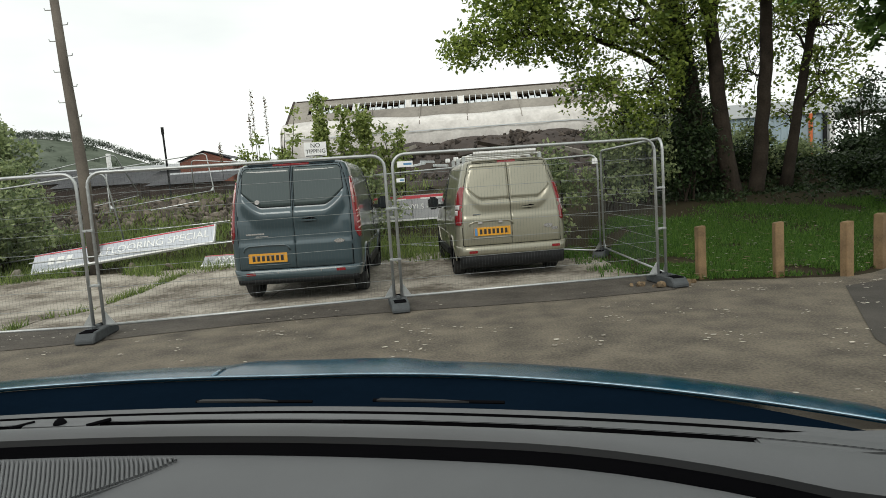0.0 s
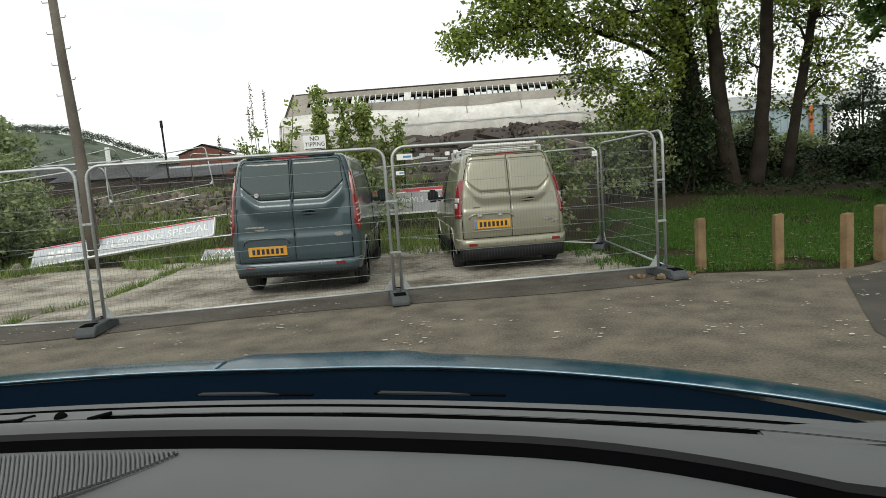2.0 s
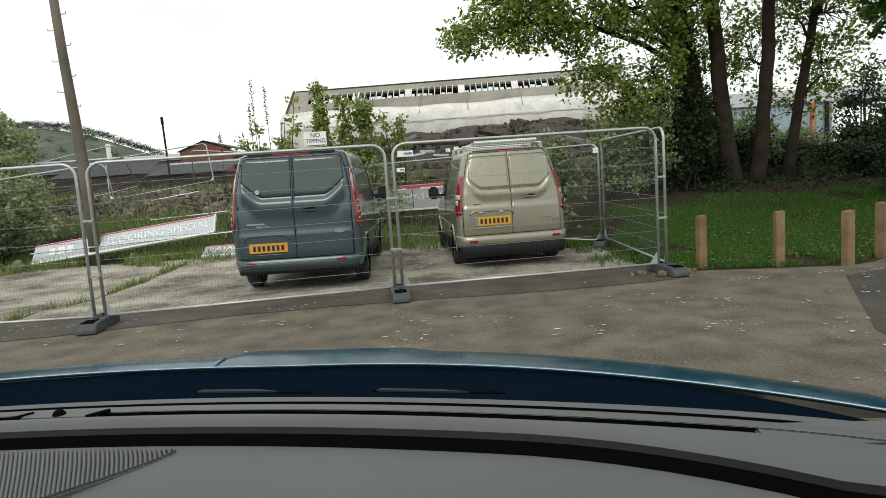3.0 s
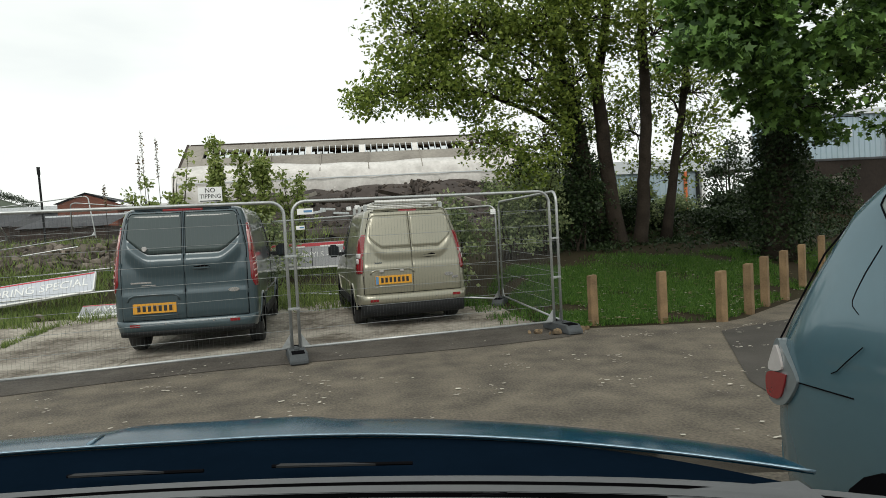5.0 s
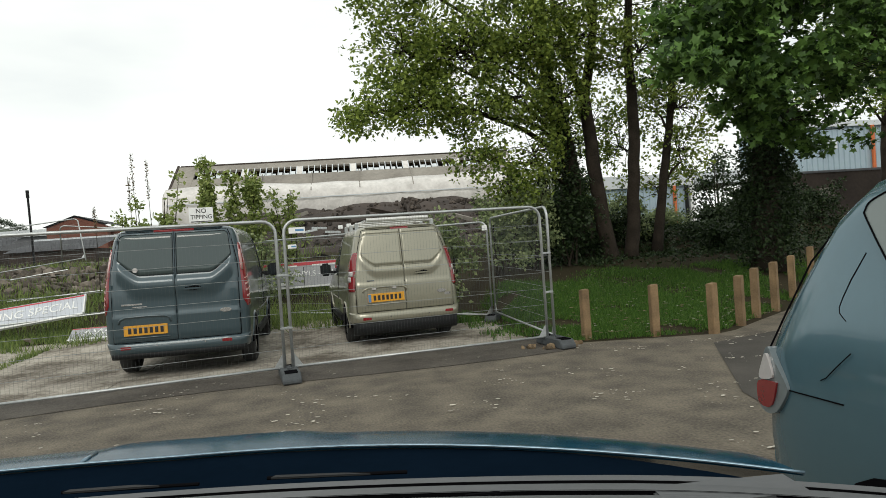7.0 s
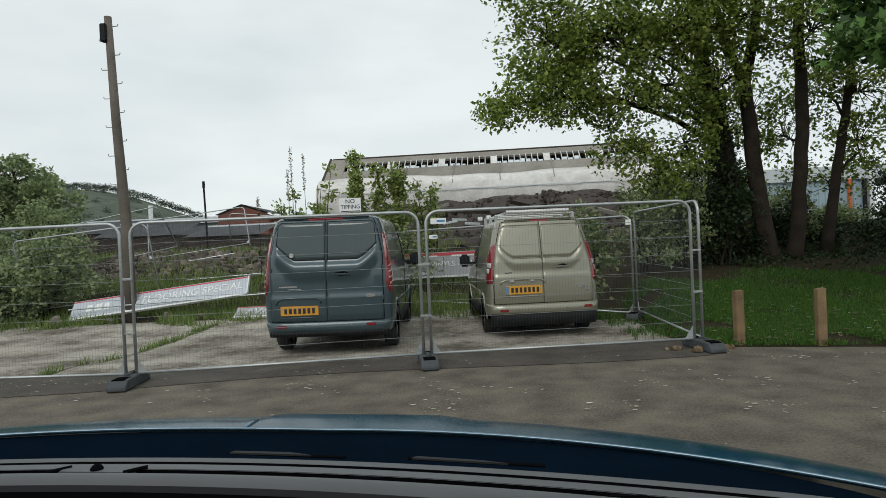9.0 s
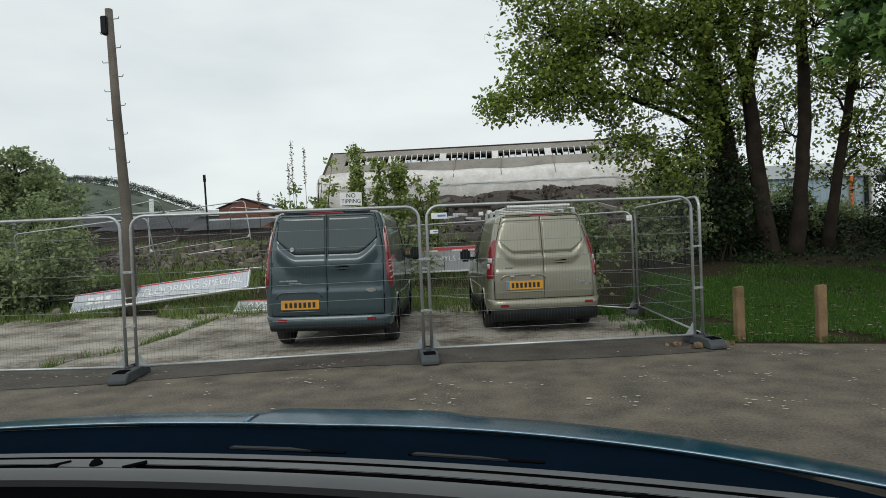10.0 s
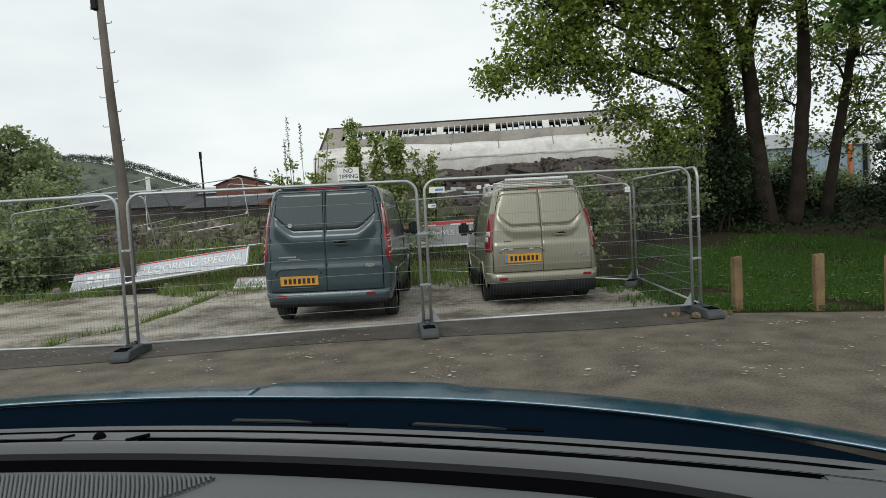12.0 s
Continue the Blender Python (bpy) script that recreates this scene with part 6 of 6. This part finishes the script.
def slope(x0, x1, d0, d1, lift=0.0, thick=0.10, waves=0.0, n=1, drop=0.0):
    """A slab on the front slope between distances d0 and d1 from the ridge; drop lets it hang below its edge."""
    bm = bmesh.new()
    top, low = [], []
    for i in range(n + 1):
        x = x0 + (x1 - x0) * i / n
        w = waves * (math.sin(x * 2.1) + 0.7 * math.sin(x * 5.3 + 1) + 0.5 * math.sin(x * 11.7 + 2))
        up = waves * (2.2 * math.sin(x * 0.45 + 0.6) + math.sin(x * 1.7))
        row = [(x, -d0 + up, roof_z(d0 - up) + lift), (x, -(d0 + d1) / 2, roof_z((d0 + d1) / 2) + lift + abs(w) * 0.5), (x, -d1 + w * 0.3, roof_z(d1) + lift)]
        if drop:
            row += [(x, -d1 - 0.05 + w * 0.8, roof_z(d1) - drop * 0.5), (x, -d1 - 0.03 + w * 0.5, roof_z(d1) - drop - 1.6 * up - 0.8 * w)]
        top.append([bm.verts.new(p) for p in row])
        low.append([bm.verts.new(v.co - Vector((0, -thick * 0.5, thick))) for v in top[-1]])
    m = len(top[0])
    for i in range(n):
        for k in range(m - 1):
            bm.faces.new((top[i][k], top[i + 1][k], top[i + 1][k + 1], top[i][k + 1]))
            bm.faces.new((low[i][k + 1], low[i + 1][k + 1], low[i + 1][k], low[i][k]))
        bm.faces.new((top[i][0], low[i][0], low[i + 1][0], top[i + 1][0]))
        bm.faces.new((top[i + 1][-1], low[i + 1][-1], low[i][-1], top[i][-1]))
    for e in (0, n):
        for k in range(m - 1):
            bm.faces.new((top[e][k], top[e][k + 1], low[e][k + 1], low[e][k]))
    return bm


part("roof_upper", slope(0, LEN, 0.0, 0.52), ROOF_GREY, works)
part("ridge_cap", tube([[(-0.1, 0, 6.62), (LEN, 0, 6.62)]], 0.06, 6), BRICK_DARK, works)
part("loft_floor", box(0.3, LEN - 0.2, -1.6, 3.0, 5.1, 5.15), BRICK_DARK, works)
part("verge_board", slope(-0.30, -0.18, -0.05, 2.75, 0.05, 0.12), BRICK_DARK, works)
part("roof_lower", slope(-0.2, LEN, 1.18, 2.7), ROOF_GREY, works)
part("gable_verge", slope(-0.25, 0.75, 0.0, 2.75, 0.02), ROOF_GREY, works)
bs_ = part("back_slope", box(0, LEN, 0.05, 6.0, 4.2, 4.3), ROOF_GREY, works)
for v in bs_.data.vertices:
    v.co.z += 2.27 * (1 - (v.co.y - 0.05) / 5.95)
r_ = random.Random(9)
x, bay = 0.95, 0
while x < LEN - 0.4:
    d1 = 1.22 + r_.choice((0, 0, 0.06))
    part("glazing_bar", slope(x, x + 0.04, 0.50, d1, 0.03, 0.05), CLAD_PALE, works)
    if bay % 9 == 7 or bay == 0:
        part("solid_pane", slope(x + 0.04, x + 0.34, 0.52, 1.2, 0.02, 0.03), SHEET, works)
    elif r_.random() < 0.85:
        part("broken_pane", slope(x + 0.05, x + r_.uniform(0.2, 0.3), r_.uniform(0.86, 1.08), 1.19, 0.0, 0.02), CLAD_PALE, works)
    x += 0.32
    bay += 1
part("torn_sheeting", slope(-0.4, LEN * 1.02, 2.08, 2.75, 0.08, 0.03, 0.05, 90, 1.12), SHEET, works, "torn white plastic sheeting", True)
for x in (4.3, 6.9, 9.4, 12.2, 15.6):
    part("batten", slope(x, x + 0.05, 1.2, 2.75, 0.10, 0.05), ROOF_GREY, works)
part("sheet_batten", box(-0.2, LEN, -2.87, -2.84, 4.32, 4.37), CLAD_PALE, works)
part("front_wall", box(0, LEN, -2.6, -2.3, 0.0, 4.6), BRICK_DARK, works)
part("end_wall", prism([(-2.5, 0.0), (5.9, 0.0), (5.9, 4.1), (0.2, 6.3), (-2.5, 4.6)], 0.0, 0.25, "x"), BRICK_DARK, works)
for i in range(4):
    part("purlin", box(0.3, LEN, -0.7 * i - 0.3, -0.7 * i - 0.2, roof_z(0.7 * i + 0.3) - 0.32, roof_z(0.7 * i + 0.3) - 0.2), TIMBER, works)
heap = surface_sheet("rubble_bank", steps((-8.5, 0), (10.5, 50)), lambda x: [23 + i * 0.5 for i in range(22)], 0.0, BRICK_DARK,
                     lambda x, y: ground_z(x, y) - 0.1 + 2.45 * smooth(23, 32.5, y) * (0.95 + 0.05 * math.sin(x * 0.6)) * smooth(-8.5, -4, x) + 0.35 * noise.noise((x, y, 0)))
tagged(heap, "dark bank of collapsed brick and timber", "rubble", kind="structure")
r_ = random.Random(10)
pts = [(r_.uniform(-6.5, 9.5), r_.uniform(25.0, 33.2)) for _ in range(900)]
t = mesh_ob("brick_rubble", stones([(x, y, ground_z(x, y) - 0.1 + 2.45 * smooth(23, 32.5, y) * (0.95 + 0.05 * math.sin(x * 0.6)) * smooth(-8.5, -4, x)) for x, y in pts], [r_.uniform(0.06, 0.20) for _ in pts]), CHARRED)
tagged(t, "heaped broken bricks and slates", "rubble", kind="stuff")
for i in range(9):
    x, y = r_.uniform(-4, 9), r_.uniform(25, 28)
    t = thing("charred_beam", pose(x, y, 2.25 + 0.27 * (y - 25), r_.uniform(-15, 15), r_.uniform(-20, 20), r_.uniform(-70, 70)), "grey broken roof timber on the rubble", "timber", "broken timbers")
    part("beam", box(-1.2, 1.2, -0.06, 0.06, -0.08, 0.08, 0.01), BARK if i % 3 else ROOF_GREY, t)
for i in range(3):
    x = r_.uniform(-1.2, 2.0)
    t = thing("fallen_board", pose(x, 24.6 + i * 0.3, 2.25 + 0.1 * i, 10, r_.uniform(-10, 10), r_.uniform(-30, 30)), "pale broken board on the rubble", "board", "broken boards")
    part("board", box(-0.3, 0.3, -0.03, 0.03, -0.04, 0.04, 0.005), CLAD_PALE, t)
# rubble on the left mound
pts = [(r_.uniform(-14, -5), r_.uniform(20, 25.5)) for _ in range(800)]
t = mesh_ob("mound_rubble", stones([(x, y, ground_z(x, y) + 0.02) for x, y in pts], [r_.uniform(0.06, 0.24) for _ in pts], seed=5), RUBBLE)
tagged(t, "brick rubble strewn over a weedy mound", "rubble", kind="stuff")
for i, (x0, y0, x1, y1, h) in enumerate(((-9.0, 19.2, -6.6, 19.4, 0.2), (-10.0, 21.6, -8.4, 21.8, 0.4))):
    t = thing("loose_tube", Matrix(), "pale scaffold pole lying on the mound", "pipe", "loose tubes")
    part("tube", tube([[(x0, y0, ground_z(x0, y0) + h * 0.6), (x1, y1, ground_z(x1, y1) + h)]], 0.019, 7), GALV, t)


# ---------------- distant buildings and hills ----------------
def brick_house():
    t = thing("brick_building", pose(-25.9, 70, 0, 0, 0, 4), "red brick building with low gable and slate roof", "building")
    part("wall", prism([(-2.7, 0), (2.9, 0), (2.9, 5.75), (0.0, 6.75), (-2.7, 5.8)], 0, 0.3), BRICK, t)
    part("side_wall", box(2.6, 2.9, 0.3, 14, 0, 5.7), BRICK, t)
    part("side_wall", box(-2.7, -2.4, 0.3, 14, 0, 5.7), BRICK, t)
    for s, xe in ((-1, -3.0), (1, 3.2)):
        bm = bmesh.new()
        vs = [bm.verts.new(p) for p in ((0, -0.25, 6.95), (xe, -0.25, 5.85), (xe, 14, 5.85), (0, 14, 6.95))]
        bm.faces.new(vs)
        bmesh.ops.solidify(bm, geom=list(bm.faces), thickness=0.18)
        part("roof", bm, SLATE, t)
    part("annex_wall", box(2.9, 14, 1.5, 8, 0, 5.4), BRICK, t)
    part("annex_roof", box(2.6, 14.4, 1.2, 8.3, 5.4, 5.6), WHITE, t)
    for x in (-0.9, 1.0):
        w = part("window", box(x - 0.45, x + 0.45, -0.04, 0.0, 3.2, 4.4), GLASS_DARK, t)
        part("sill", box(x - 0.55, x + 0.55, -0.1, 0.0, 3.08, 3.2), WHITE, w)
    part("wall_sign", box(3.2, 5.0, 1.40, 1.5, 4.3, 4.9), WHITE, t)


brick_house()
for i, (x0, x1, y, h, rz) in enumerate(((-38, -29.5, 62, 3.6, 5.1), (-24, -18, 52, 3.0, 4.0), (-56, -40, 75, 4.6, 6.3))):
    t = thing("low_shed", Matrix(), "low grey-roofed industrial shed in the distance", "building", "sheds")
    part("wall", box(x0, x1, y, y + 9, 0, h), BRICK_DARK, t)
    bm = bmesh.new()
    vs = [bm.verts.new(p) for p in ((x0 - 0.3, y - 0.3, h), (x1 + 0.3, y - 0.3, h), (x1 + 0.3, y + 5, rz), (x0 - 0.3, y + 5, rz))]
    bm.faces.new(vs)
    bmesh.ops.solidify(bm, geom=list(bm.faces), thickness=0.15)
    part("roof", bm, SLATE, t)
    part("ridge", box(x0 - 0.3, x1 + 0.3, y + 4.9, y + 5.2, rz - 0.05, rz + 0.12), CLAD_PALE, t)
stack = thing("chimney_pipe", pose(-21.5, 50, 0), "slim black chimney pipe with cap", "chimney")
part("pipe", tube([[(0.1, 0, 0), (-0.05, 0, 6.9)]], 0.075, 10), BLACK, stack)
part("cap", tube([[(-0.05, 0, 6.85), (-0.06, 0, 7.4)]], 0.11, 10), BLACK, stack)

shed = thing("metal_shed", pose(0, 0, 0), "blue-grey profiled metal industrial unit with orange pipes", "building")


def cladding(x0, x1, y, z0, z1, material, pitch=0.35):
    bm = bmesh.new()
    n = int((x1 - x0) / pitch)
    row = []
    for i in range(n + 1):
        for dx, dy in ((0, 0), (0.55, 0), (0.65, -0.06), (0.9, -0.06)):
            row.append((x0 + (i + dx) * pitch, y + dy))
    lo = [bm.verts.new((a, b, z0)) for a, b in row]
    hi = [bm.verts.new((a, b, z1)) for a, b in row]
    for k in range(len(row) - 1):
        bm.faces.new((lo[k], lo[k + 1], hi[k + 1], hi[k]))
    return part("cladding", bm, material, shed)


cladding(25.5, 45, 32, 2.2, 6.6, CLAD)
cladding(10.5, 20.5, 34, 0.5, 3.9, CLAD)
part("roof", box(25.3, 45.5, 31.8, 36, 6.6, 6.9), CLAD_PALE, shed)
part("roof", box(10.2, 25.4, 33.8, 48, 3.9, 4.6), CLAD_PALE, shed)
part("end_wall", box(25.4, 25.5, 32.1, 36, 0, 6.6), CLAD, shed)
part("base_wall", box(20.6, 45, 32.1, 32.4, 0, 2.3), BRICK_DARK, shed)
part("corner_post", box(20.5, 20.75, 33.7, 34.1, 0, 4.6), WHITE, shed)
for x, y, z0, z1 in ((19.55, 33.8, 0.5, 3.9), (31.0, 31.8, 2.5, 6.6), (20.3, 33.8, 0.5, 3.9)):
    part("downpipe", tube([[(x, y, z0), (x, y, z1)]], 0.10, 8), ORANGE if x != 20.3 else BLACK, shed, "orange downpipe" if x != 20.3 else "dark downpipe")
part("wall_sign", box(33.0, 33.9, 31.80, 31.92, 5.9, 6.25, 0.01), ORANGE, shed, "orange wall sign")
part("wall_lamp", box(27.9, 28.5, 31.6, 31.95, 5.3, 5.8, 0.03), CLAD_PALE, shed)
w_ = thing("brick_boundary_wall", Matrix(), "dark brick boundary wall shaded by trees", "wall")
part("wall", box(18.5, 40, 24.0, 24.3, 0.3, 3.4), BRICK_DARK, w_)
part("coping", box(18.4, 40, 23.95, 24.35, 3.4, 3.5, 0.01), SLATE, w_)
part("notice", box(20.6, 21.3, 23.97, 24.0, 2.3, 2.75), ROOF_GREY, w_)


def hill(name, label, pts_fn, y0, y1, material):
    xs = steps((-1500, 0), (-700, 8), (-100, 60), (700, 16))
    ob = surface_sheet(name, xs, lambda x: [y0 + (y1 - y0) * i / 10 for i in range(11)], 0.0, material, lambda x, y: pts_fn(x) * smooth(y0, y1, y) - 3)
    return tagged(ob, label, "hill", kind="structure")


def ridge(x):
    return 4 + 70 * smooth(-140, -395, x) + 60 * smooth(-380, -800, x) + 3 * noise.noise((x * 0.02, 0, 0))


hill("backdrop", "hazy wooded hillside beyond the town", ridge, 330, 600, HILL)
r_ = random.Random(21)
cs = []
for _ in range(220):
    y = r_.uniform(420, 600)
    x = r_.uniform(-620, -120)
    cs.append((x, y, ridge(x) * smooth(330, 600, y) - 2))
for k in range(150):
    x = -420 + k * 2.1 + r_.uniform(-1, 1)
    cs.append((x, 600, ridge(x) + r_.uniform(-1, 3)))
ob = leaves("hillside_trees", cs, 4.0, 130, 1.1, HILL_TREES, None, 0.8, False, 5)
tagged(ob, "distant hazy trees on the hillside", "woods", kind="stuff")
t = thing("distant_roofs", Matrix(), "pale far factory roof with a white vent", "building")
part("roof", box(-66, -36, 98, 110, 6.5, 7.4), CLAD_PALE, t)
part("wall", box(-66, -36, 98.5, 109, 0, 6.5), SLATE, t)
part("vent", tube([[(-51, 98, 7.2), (-51, 98, 9.6)]], 0.35, 8), WHITE, t)
